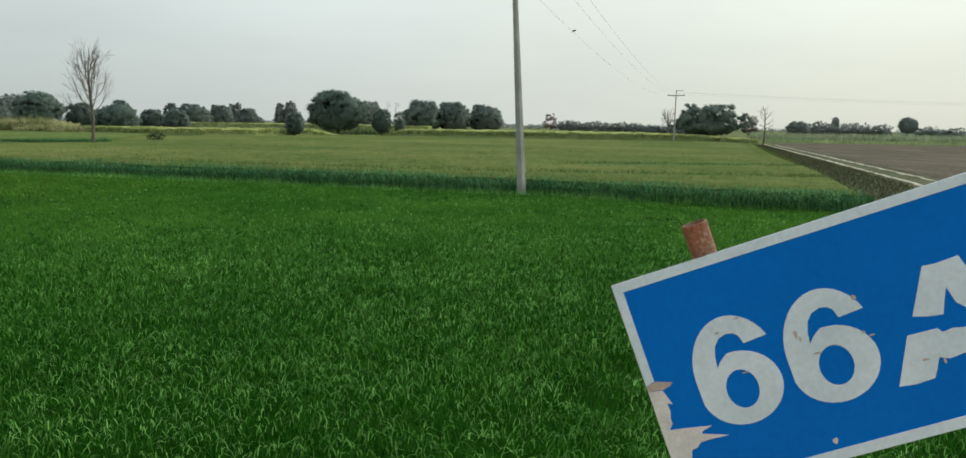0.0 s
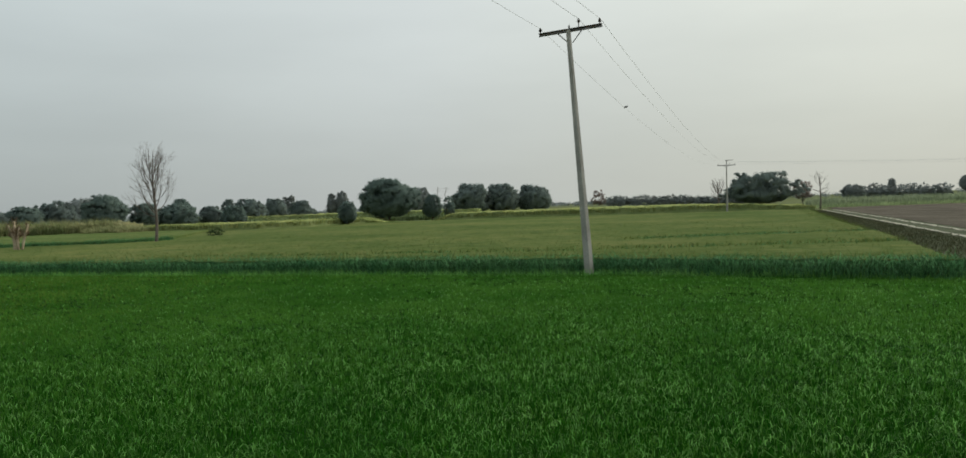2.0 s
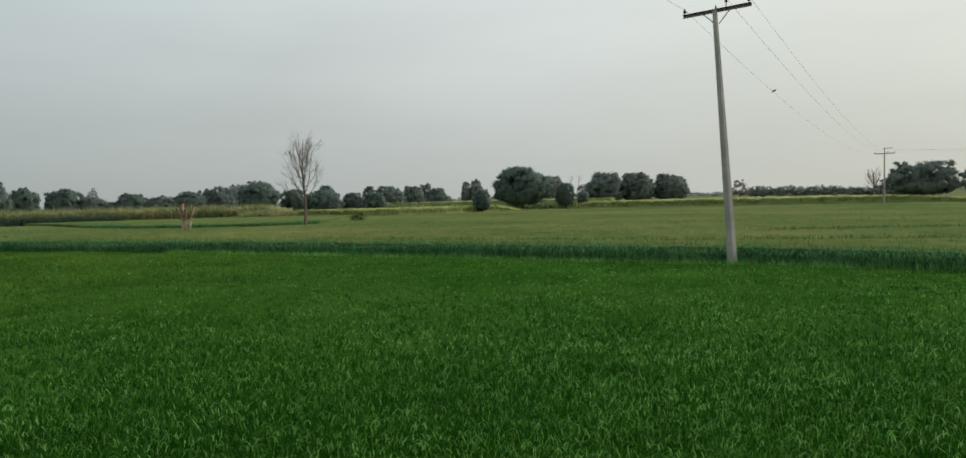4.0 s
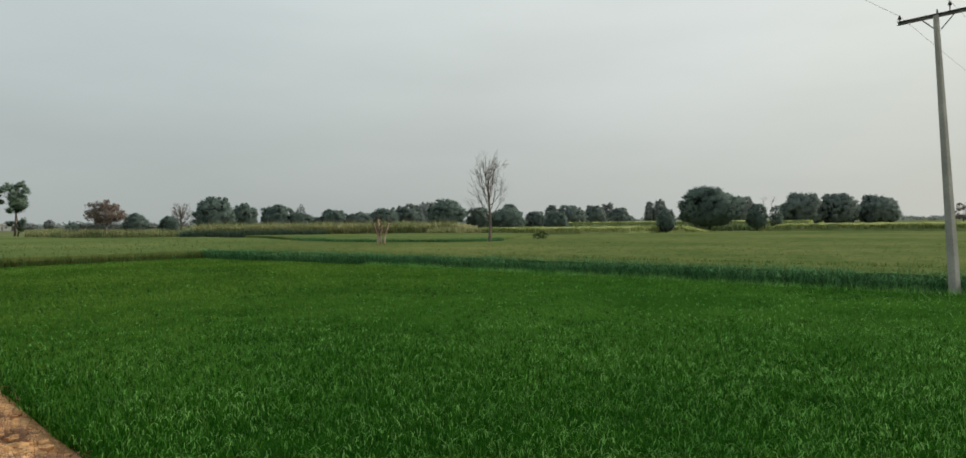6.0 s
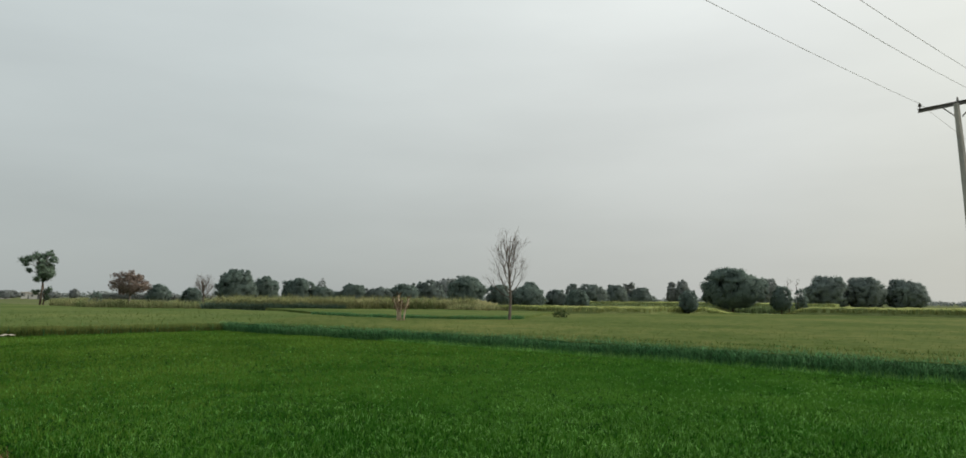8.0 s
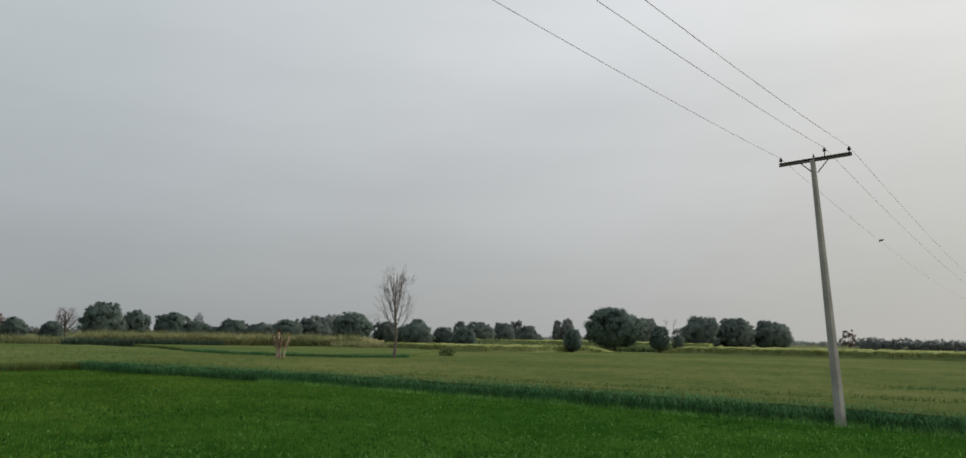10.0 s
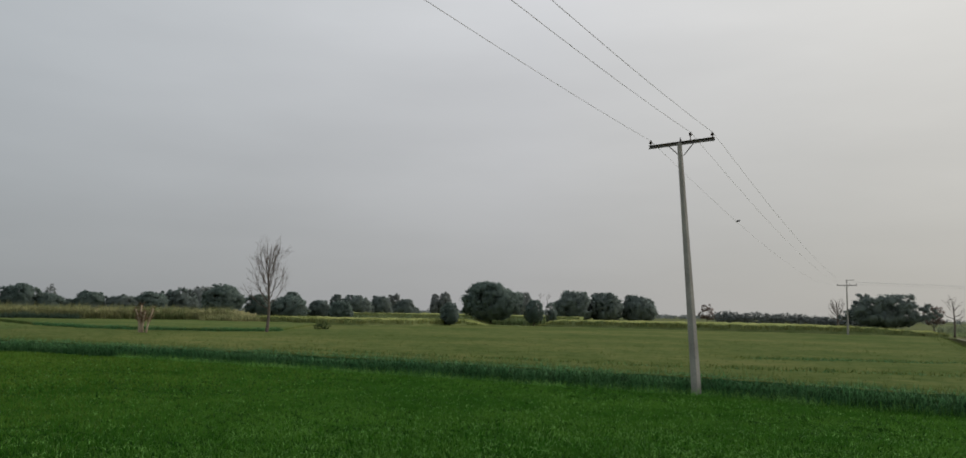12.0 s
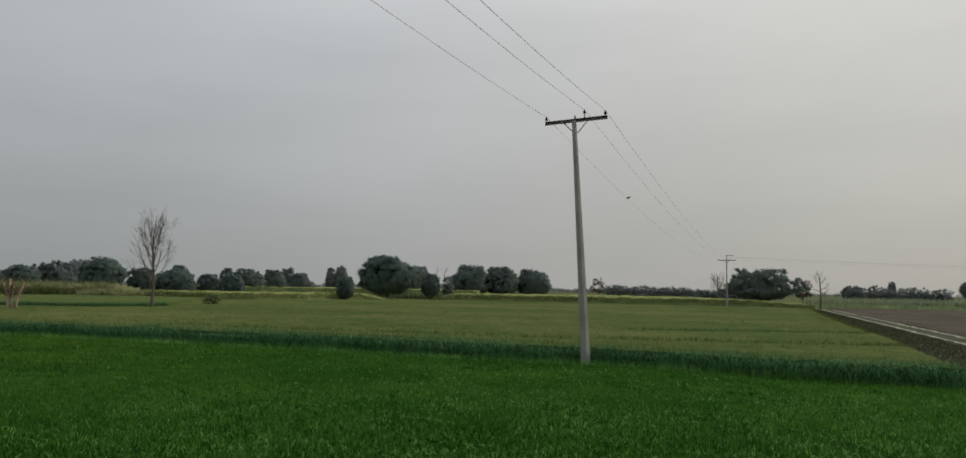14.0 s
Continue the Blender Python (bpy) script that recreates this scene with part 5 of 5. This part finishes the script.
power_pole(P_BASE, P_TOP, ARM_L, ARM_R, "tall leaning grey concrete power pole at the wheat's edge")
Q_BASE = Vector((30.50, 123.55, 0.0))
Q_TOP = Vector((30.55, 123.55, 7.78))
half_arm = Vector((1.15, -0.33, 0.0))
power_pole(Q_BASE, Q_TOP, Q_TOP - half_arm * 1.15, Q_TOP + half_arm * 1.15, "distant concrete power pole with two cross arms", True)


def wire(a, b, sag, label="thin grey overhead power wire", rad=0.006, n=40):
    pts = []
    for i in range(n + 1):
        t = i / n
        p = a.lerp(b, t)
        p.z -= sag * 4 * t * (1 - t)
        pts.append((p, rad))
    v, f = tubes(pts and [pts], 5)
    ob = mesh_object("power_wire", v, f, M_WIRE)
    return tagged(ob, label, "wire", "power line wires")


for k, tall, sag in ((0.03, 0.0, 1.52), (0.645, 0.10, 1.95), (0.97, 0.0, 2.08)):
    a = ARM_L.lerp(ARM_R, k) + Vector((0.04, -0.10, 0.17 + tall))
    b = (Q_TOP - half_arm * 1.15).lerp(Q_TOP + half_arm * 1.15, k) + Vector((0, 0, 0.25 + tall))
    wire(a, b, 1.5)
    wire(a, a - Vector((20.9, 80.0, -0.2)), sag)
for dz, dx in ((0.55, 0.0), (0.2, 0.5), (0.5, 1.0)):
    wire(Q_TOP + Vector((dx, 0, dz)), Vector((180.0, 118.0 + dx * 6, 8.6 + dz)), 1.6, "thin grey overhead wire branching off beyond the track", 0.008)


def rag(p):
    """A small unidentified dark lump on the wire; its cloth-like shape is made up."""
    bm = bmesh.new()
    bmesh.ops.create_icosphere(bm, subdivisions=2, radius=0.065)
    for v in bm.verts:
        k = 1 + 0.35 * noise.noise(v.co * 14)
        v.co = Vector((v.co.x * 1.3 * k, v.co.y * 0.8 * k, v.co.z * 0.75 * k))
    for q in ((0.16, 0.0, 0.04), (-0.12, 0.0, -0.10)):
        a = bm.verts.new((q[0] * 0.3, 0.03, q[2] * 0.3 + 0.03))
        b = bm.verts.new((q[0] * 0.3, -0.03, q[2] * 0.3 - 0.03))
        c = bm.verts.new((q[0], 0.0, q[2]))
        d = bm.verts.new((q[0] * 0.5, 0.02, q[2] * 0.5 + 0.05))
        bm.faces.new((a, b, c, d))
    me = bpy.data.meshes.new("wire_lump")
    bm.to_mesh(me)
    bm.free()
    me.materials.append(M_LUMP)
    ob = new("wire_lump", me)
    ob.location = p
    tagged(ob, "small dark object on the overhead wire", "scrap")


rag((5.0, 41.6, 7.72))


# ---------------- far village ----------------
def house(x, y, w, d, h, turn, label):
    root = thing("house", x, y, 0, label, "house", "houses of the far village")
    root.rotation_euler = (0, 0, turn)
    part("wall", box_bm(w, d, h, (0, 0, h / 2), 0.04), M_LIME, root)
    part("roof", box_bm(w + 0.5, d + 0.5, 0.25, (0, 0, h + 0.12), 0.03), M_ROOF, root)
    part("parapet", box_bm(w + 0.1, 0.2, 0.5, (0, -d / 2, h + 0.48), 0.03), M_LIME, root)
    part("door", box_bm(1.1, 0.08, 2.0, (w * 0.1, -d / 2 - 0.03, 1.0), 0.02), M_DOOR, root)
    for k in (-0.3, 0.35):
        part("window", box_bm(0.9, 0.08, 1.0, (w * k, -d / 2 - 0.03, 1.7), 0.02), M_DOOR, root)


house(-402.0, 203.0, 7.0, 5.0, 2.6, 1.15, "low whitewashed village house with a flat roof")
house(-398.0, 214.0, 5.0, 5.0, 2.4, 1.05, "low whitewashed village house with a flat roof")
house(-391.0, 226.0, 7.0, 5.0, 2.6, 1.10, "low whitewashed village house with a flat roof")
house(-420.0, 190.0, 6.0, 5.0, 3.2, 1.20, "low whitewashed village house with a flat roof")
house(-410.0, 232.0, 6.0, 5.0, 3.0, 1.10, "low whitewashed village house with a flat roof")
leafy_tree(-380.0, 205.0, 14.0, 4.4, M_WOODS, HAZY, trunk=0.1, lobes=12, size=0.5)
leafy_tree(-372.0, 222.0, 9.0, 4.0, M_WOODS, HAZY, trunk=0.1, lobes=8, size=0.5)
leafy_tree(-375.0, 236.0, 5.0, 5.5, M_WOODS, HAZY, trunk=0.15, lobes=7, size=0.5)
tree_belt(-360.0, 262.0, 40.0, 4.0)


# ---------------- road sign ----------------
def sign():
    """A leaning blue board on a rusty pipe; u runs along the board, v down it."""
    c0 = Vector((0.897, 1.400, 2.102))
    u = Vector((0.926, -0.120, 0.357)).normalized()
    nrm = u.cross(Vector((0.327, -0.042, -0.945))).normalized()
    v = nrm.cross(u).normalized()
    if v.z > 0:
        v = -v
    nrm = v.cross(u).normalized()
    if nrm.y > 0:
        nrm = -nrm
    W, H = 1.30, 0.665
    foot = c0 + u * 0.290 + v * 2.0
    root = thing("road_sign", foot.x, foot.y, foot.z, "leaning blue road sign with a white border and peeling edge", "road sign")

    def at(a, b, out=0.0):
        return c0 + u * a + v * b + nrm * out - root.location

    def slab(name, poly, lo, hi, mat, label="", parent=root):
        bm = bmesh.new()
        top = [bm.verts.new(at(a, b, hi)) for a, b in poly]
        low = [bm.verts.new(at(a, b, lo)) for a, b in poly]
        bm.faces.new(top)
        bm.faces.new(list(reversed(low)))
        for k in range(len(poly)):
            j = (k + 1) % len(poly)
            bm.faces.new((top[k], low[k], low[j], top[j]))
        bmesh.ops.recalc_face_normals(bm, faces=bm.faces[:])
        return part(name, bm, mat, parent, label)

    slab("back_plate", [(0, 0), (W, 0), (W, H), (0, H)], -0.006, 0.0, M_SIGN_BACK)
    face = slab("face", [(0.004, 0.004), (W - 0.004, 0.004), (W - 0.004, H - 0.004), (0.004, H - 0.004)], 0.0, 0.002, M_BLUE, "blue sign face")
    b = 0.027
    slab("border", [(0.0, 0.0), (W, 0.0), (W, b), (b, b)], 0.002, 0.004, M_WHITE, "white border", face)
    slab("border", [(0.0, 0.0005), (b - 0.001, b - 0.0005), (b - 0.001, 0.300), (0.0, 0.306)], 0.002, 0.004, M_WHITE, "white border", face)
    slab("border", [(b + 0.06, H - 0.032), (W, H - 0.032), (W, H), (b + 0.06, H)], 0.002, 0.004, M_WHITE, "white border", face)
    slab("border", [(W - b, b + 0.002), (W, b + 0.002), (W, H - 0.034), (W - b, H - 0.034)], 0.002, 0.004, M_WHITE, "white border", face)
    slab("torn_patch", [(0.0, 0.307), (0.030, 0.301), (0.074, 0.316), (0.064, 0.325), (0.042, 0.330), (0.0, 0.324)], 0.002, 0.0035, M_SIGN_BACK, "bare grey metal", face)
    slab("torn_patch", [(0.0, 0.3245), (0.040, 0.332), (0.046, 0.350), (0.054, 0.377), (0.040, 0.371), (0.042, 0.395), (0.035, 0.419), (0.037, 0.432), (0.022, 0.449), (0.062, 0.455), (0.104, 0.463), (0.139, 0.469),
                        (0.112, 0.476), (0.103, 0.484), (0.135, 0.495), (0.175, 0.509), (0.128, 0.506), (0.096, 0.507), (0.080, 0.520), (0.064, 0.523), (0.056, 0.548), (0.062, 0.590), (0.045, 0.622), (0.085, 0.634), (0.085, H), (0.0, H)],
         0.002, 0.0045, M_TORN, "torn white backing with ragged edges", face)
    slab("torn_patch", [(0.436, 0.602), (0.449, 0.598), (0.452, 0.606), (0.445, 0.617), (0.438, 0.612)], 0.002, 0.0035, M_TORN, "", face)

    def ellipse(cx, cy, rx, ry, a0, a1, n):
        return [(cx + rx * math.cos(radians(a0 + (a1 - a0) * k / n)), cy + ry * math.sin(radians(a0 + (a1 - a0) * k / n))) for k in range(n + 1)]

    # bold figures as outlines in a unit box, x to the right and y down
    six = ellipse(0.52, 0.50, 0.52, 0.50, -28, -180, 16) + ellipse(0.50, 0.665, 0.50, 0.335, 170, -95, 26) + [(0.40, 0.36), (0.345, 0.395), (0.30, 0.44)]
    six += [(0.315, 0.33), (0.35, 0.245), (0.42, 0.185), (0.52, 0.160), (0.60, 0.172), (0.655, 0.205), (0.69, 0.285)]
    six_hole = ellipse(0.51, 0.675, 0.195, 0.178, 0, 345, 23)
    a_top = [(0.45, 0.0), (0.56, 0.012), (0.74, 0.0), (0.80, 0.20), (0.87, 0.40), (0.69, 0.455), (0.62, 0.38), (0.58, 0.23), (0.535, 0.345), (0.50, 0.45), (0.38, 0.43), (0.265, 0.395)]
    a_low = [(0.18, 0.543), (0.33, 0.548), (0.425, 0.552), (0.455, 0.596), (0.54, 0.586), (0.63, 0.608), (0.72, 0.565), (0.93, 0.58), (1.09, 0.98), (0.81, 1.0), (0.735, 0.83), (0.57, 0.82), (0.45, 0.835), (0.37, 0.80), (0.325, 0.90), (0.29, 0.965), (0.14, 0.975), (0.0, 0.956)]

    def glyph(loops, a0, a1, b0, b1):
        bm = bmesh.new()
        for loop in loops:
            vs = [bm.verts.new((a0 + (a1 - a0) * x, b0 + (b1 - b0) * y, 0)) for x, y in loop]
            for k in range(len(vs)):
                bm.edges.new((vs[k], vs[(k + 1) % len(vs)]))
        bmesh.ops.triangle_fill(bm, use_beauty=True, use_dissolve=False, edges=bm.edges[:])
        for q in bm.verts:
            q.co = at(q.co.x, q.co.y, 0.0038)
        ext = bmesh.ops.extrude_face_region(bm, geom=bm.faces[:])
        for q in ext["geom"]:
            if isinstance(q, bmesh.types.BMVert):
                q.co -= nrm * 0.0016
        bmesh.ops.recalc_face_normals(bm, faces=bm.faces[:])
        return part("letter", bm, M_WHITE, face, "worn white character")

    glyph([six, six_hole], 0.136, 0.363, 0.175, 0.494)
    glyph([six, six_hole], 0.389, 0.623, 0.179, 0.505)
    glyph([a_top, a_low], 0.645, 0.965, 0.203, 0.520)
    # flakes and scratches
    g = np.random.default_rng(4)
    # where, half width and half height of each flake
    for a, bb, sx, sy in ((0.602, 0.232, 0.006, 0.010), (0.430, 0.283, 0.005, 0.015), (0.438, 0.300, 0.003, 0.010), (0.470, 0.352, 0.013, 0.003), (0.295, 0.192, 0.012, 0.003), (0.232, 0.216, 0.010, 0.004),
                          (0.272, 0.347, 0.010, 0.003), (0.618, 0.345, 0.008, 0.003), (0.728, 0.452, 0.012, 0.004), (0.600, 0.330, 0.005, 0.004), (0.775, 0.470, 0.004, 0.010), (0.030, 0.545, 0.012, 0.005)):
        slab("flake", [(a + sx * math.cos(t) * g.uniform(0.5, 1.2), bb + sy * math.sin(t) * g.uniform(0.5, 1.2)) for t in (0, 0.7, 1.4, 2.2, 3.0, 3.7, 4.4, 5.4)], 0.0036, 0.0048, M_SIGN_BACK, "", face)
    # pipe behind the board, leaning with it
    pa = 0.274
    bm = bmesh.new()
    prof = [(2.02, 0.036), (0.0, 0.036), (-0.086, 0.036), (-0.088, 0.034), (-0.088, 0.031), (0.10, 0.031)]
    rings = []
    for bb, rr in prof:
        rings.append([bm.verts.new(at(pa, bb, -0.055) + (u * math.cos(2 * math.pi * k / 20) + nrm * math.sin(2 * math.pi * k / 20)) * rr) for k in range(20)])
    for a, c in zip(rings, rings[1:]):
        for k in range(20):
            bm.faces.new((a[k], a[(k + 1) % 20], c[(k + 1) % 20], c[k]))
    bm.faces.new(rings[-1])
    bmesh.ops.recalc_face_normals(bm, faces=bm.faces[:])
    part("post", bm, M_RUST, root, "rusty pipe post with flaking white paint")


sign()


# ---------------- things on the bank ----------------
def bank_z(s, d):
    return float(np.interp(-d, [-0.35, 0.0, 0.5, 1.2, 1.9, 2.6, 9.0], [-0.03, 0.04, 0.22, 0.46, 0.78, 0.92, 0.95]))


def clods():
    g = np.random.default_rng(21)
    meshes = []
    for k in range(6):
        bm = bmesh.new()
        bmesh.ops.create_icosphere(bm, subdivisions=1, radius=1.0)
        for v in bm.verts:
            v.co *= 1 + g.uniform(-0.28, 0.28)
            v.co.z *= 0.6
        me = bpy.data.meshes.new("soil_clod")
        bm.to_mesh(me)
        bm.free()
        me.materials.append(M_CLOD)
        meshes.append(me)
    for k in range(280):
        s = -(6.0 + 15.0 * g.uniform() ** 1.7)
        d = -g.uniform(0.0, 1.7)
        p = E_0 + s * E_DIR + d * E_OUT
        ob = new("soil_clod", meshes[k % 6])
        r_ = 0.02 + 0.085 * g.uniform() ** 2.0
        ob.location, ob.scale, ob.rotation_euler = (p[0], p[1], bank_z(s, d) + r_ * 0.15), (r_, r_ * g.uniform(0.7, 1.3), r_), (0, 0, g.uniform(0, 6.28))
        tagged(ob, "dry crumbly clod of sandy soil on the bank", "clod", "clods on the bank")


clods()


def litter(name, n, s_range, d_range, length, rad, mat, label, category, seed, lift=0.03, tilt=0.25):
    """Loose stalks lying on the bank."""
    g = np.random.default_rng(seed)
    paths = []
    for k in range(n):
        s, d = g.uniform(*s_range), g.uniform(*d_range)
        p = E_0 + s * E_DIR + d * E_OUT
        a, le = g.uniform(0, 2 * math.pi), length * g.uniform(0.4, 1.3)
        z = bank_z(s, d) + lift
        q = Vector((p[0], p[1], z))
        dv = Vector((math.cos(a), math.sin(a), g.normal(0, tilt)))
        paths.append([(q - dv * le / 2, rad), (q + Vector(g.normal(0, le * 0.08, 3)), rad), (q + dv * le / 2, rad * 0.6)])
    v, f = tubes(paths, 4)
    ob = mesh_object(name, v, f, mat)
    return tagged(ob, label, category, kind="stuff")


litter("straw", 1500, (-20.0, -5.0), (-1.9, 0.0), 0.11, 0.003, M_STRAW, "scattered broken straw on the sandy bank", "straw", 31)
litter("straw", 60, (-9.0, -7.5), (-1.65, -1.0), 0.30, 0.008, M_STRAW, "heap of pale broken stalks on the sandy bank", "straw", 32, 0.05, 0.15)


def brush(s, d, w, h, n, seed, label):
    """A tangle of fine dead twigs."""
    g = np.random.default_rng(seed)
    p = E_0 + s * E_DIR + d * E_OUT
    root = thing("dead_brush", p[0], p[1], bank_z(s, d) - 0.02, label, "dry brush", "dry brush on the bank")
    paths = []
    for k in range(n):
        a, el = g.uniform(0, 2 * math.pi), g.uniform(0.1, 1.4)
        b = Vector((g.normal(0, w * 0.22), g.normal(0, w * 0.22), 0))
        dv = Vector((math.cos(a) * math.cos(el), math.sin(a) * math.cos(el), math.sin(el)))
        le = g.uniform(0.4, 1.0) * h / max(0.45, math.sin(el)) * 0.8
        m = b + dv * le * 0.5 + Vector(g.normal(0, 0.04, 3))
        paths.append([(b, 0.004), (m, 0.003), (b + dv * le + Vector(g.normal(0, 0.06, 3)), 0.0015)])
    v, f = tubes(paths, 3)
    tagged(mesh_object("brushwood", v, f, M_BRUSH, root), kind="stuff")
    return root


DRY = "tangle of dead brown weeds on the sandy bank"
brush(-13.7, -0.95, 0.9, 0.30, 2200, 51, DRY)
brush(-15.2, -0.85, 1.2, 0.36, 2800, 52, DRY)
brush(-16.8, -0.72, 1.2, 0.42, 2600, 53, DRY)
brush(-18.6, -0.80, 1.5, 0.46, 2600, 57, DRY)
brush(-21.0, -0.85, 1.9, 0.50, 2200, 58, DRY)
brush(-24.0, -0.85, 2.0, 0.50, 1800, 59, DRY)
brush(-12.2, -0.55, 0.5, 0.20, 420, 54, DRY)
brush(-10.3, -0.85, 0.9, 0.22, 1100, 55, DRY)
brush(-8.4, -1.05, 0.8, 0.18, 900, 56, "flat patch of dead weeds on the sandy bank")
for k, (s_, d_) in enumerate(((-7.6, -0.35), (-8.9, -0.36), (-9.9, -0.45), (-10.8, -0.9), (-11.6, -0.35), (-7.2, -0.9))):
    brush(s_, d_, 0.45, 0.10, 300, 70 + k, "flat patch of dead weeds on the sandy bank")


def cut_log(s, d, length, rad):
    """A short cut length of branch lying on the bank."""
    p = E_0 + s * E_DIR + d * E_OUT
    root = thing("log", p[0], p[1], bank_z(s, d) + 0.03, "short pale cut branch lying on the sandy bank", "log")
    way = Vector((E_DIR[0] * -0.45 + E_OUT[0] * 0.9, E_DIR[1] * -0.45 + E_OUT[1] * 0.9, -0.18)).normalized()
    rows = [(way * (length * (t - 0.5)) + Vector((0.02 * math.sin(t * 9), 0, rad)), rad * (1.08 - 0.16 * t + 0.05 * math.sin(t * 17))) for t in (0, 0.15, 0.3, 0.5, 0.7, 0.85, 1.0)]
    v, f = tubes([rows], 12)
    mesh_object("bark", v, f, M_STUMP, root, smooth=True)
    end = rows[-1][0]
    v, f = tubes([[(end, rows[-1][1] * 0.93), (end + way * 0.006, rows[-1][1] * 0.90)]], 12)
    mesh_object("cut_face", v, f, M_STRAW, root, "pale sawn end")


cut_log(-8.95, -1.30, 0.55, 0.045)


def plates():
    """Flat broken pieces of crust."""
    g = np.random.default_rng(22)
    meshes = []
    for k in range(5):
        n, bm = 9, bmesh.new()
        rim = [(math.cos(2 * math.pi * q / n) * g.uniform(0.7, 1.2), math.sin(2 * math.pi * q / n) * g.uniform(0.7, 1.2)) for q in range(n)]
        top = [bm.verts.new((a * 0.86, b * 0.86, 0.20 + g.uniform(-0.05, 0.05))) for a, b in rim]
        low = [bm.verts.new((a, b, -0.25)) for a, b in rim]
        c = bm.verts.new((0, 0, 0.26))
        for q in range(n):
            j = (q + 1) % n
            bm.faces.new((top[q], top[j], c))
            bm.faces.new((low[q], low[j], top[j], top[q]))
        bmesh.ops.recalc_face_normals(bm, faces=bm.faces[:])
        me = bpy.data.meshes.new("crust_piece")
        bm.to_mesh(me)
        bm.free()
        me.materials.append(M_CLOD)
        meshes.append(me)
    for k in range(110):
        s_, d_ = -(6.0 + 9.0 * g.uniform() ** 1.3), -g.uniform(0.05, 1.7)
        p = E_0 + s_ * E_DIR + d_ * E_OUT
        r_ = 0.03 + 0.075 * g.uniform() ** 1.8
        ob = new("crust_piece", meshes[k % 5])
        ob.location, ob.scale = (p[0], p[1], bank_z(s_, d_) + 0.02), (r_, r_ * g.uniform(0.6, 1.2), r_ * 0.5)
        ob.rotation_euler = (g.normal(0, 0.2), g.normal(0, 0.2), g.uniform(0, 6.28))
        tagged(ob, "flat broken crust of dry sandy soil on the bank", "soil crust", "crusts on the bank")


plates()
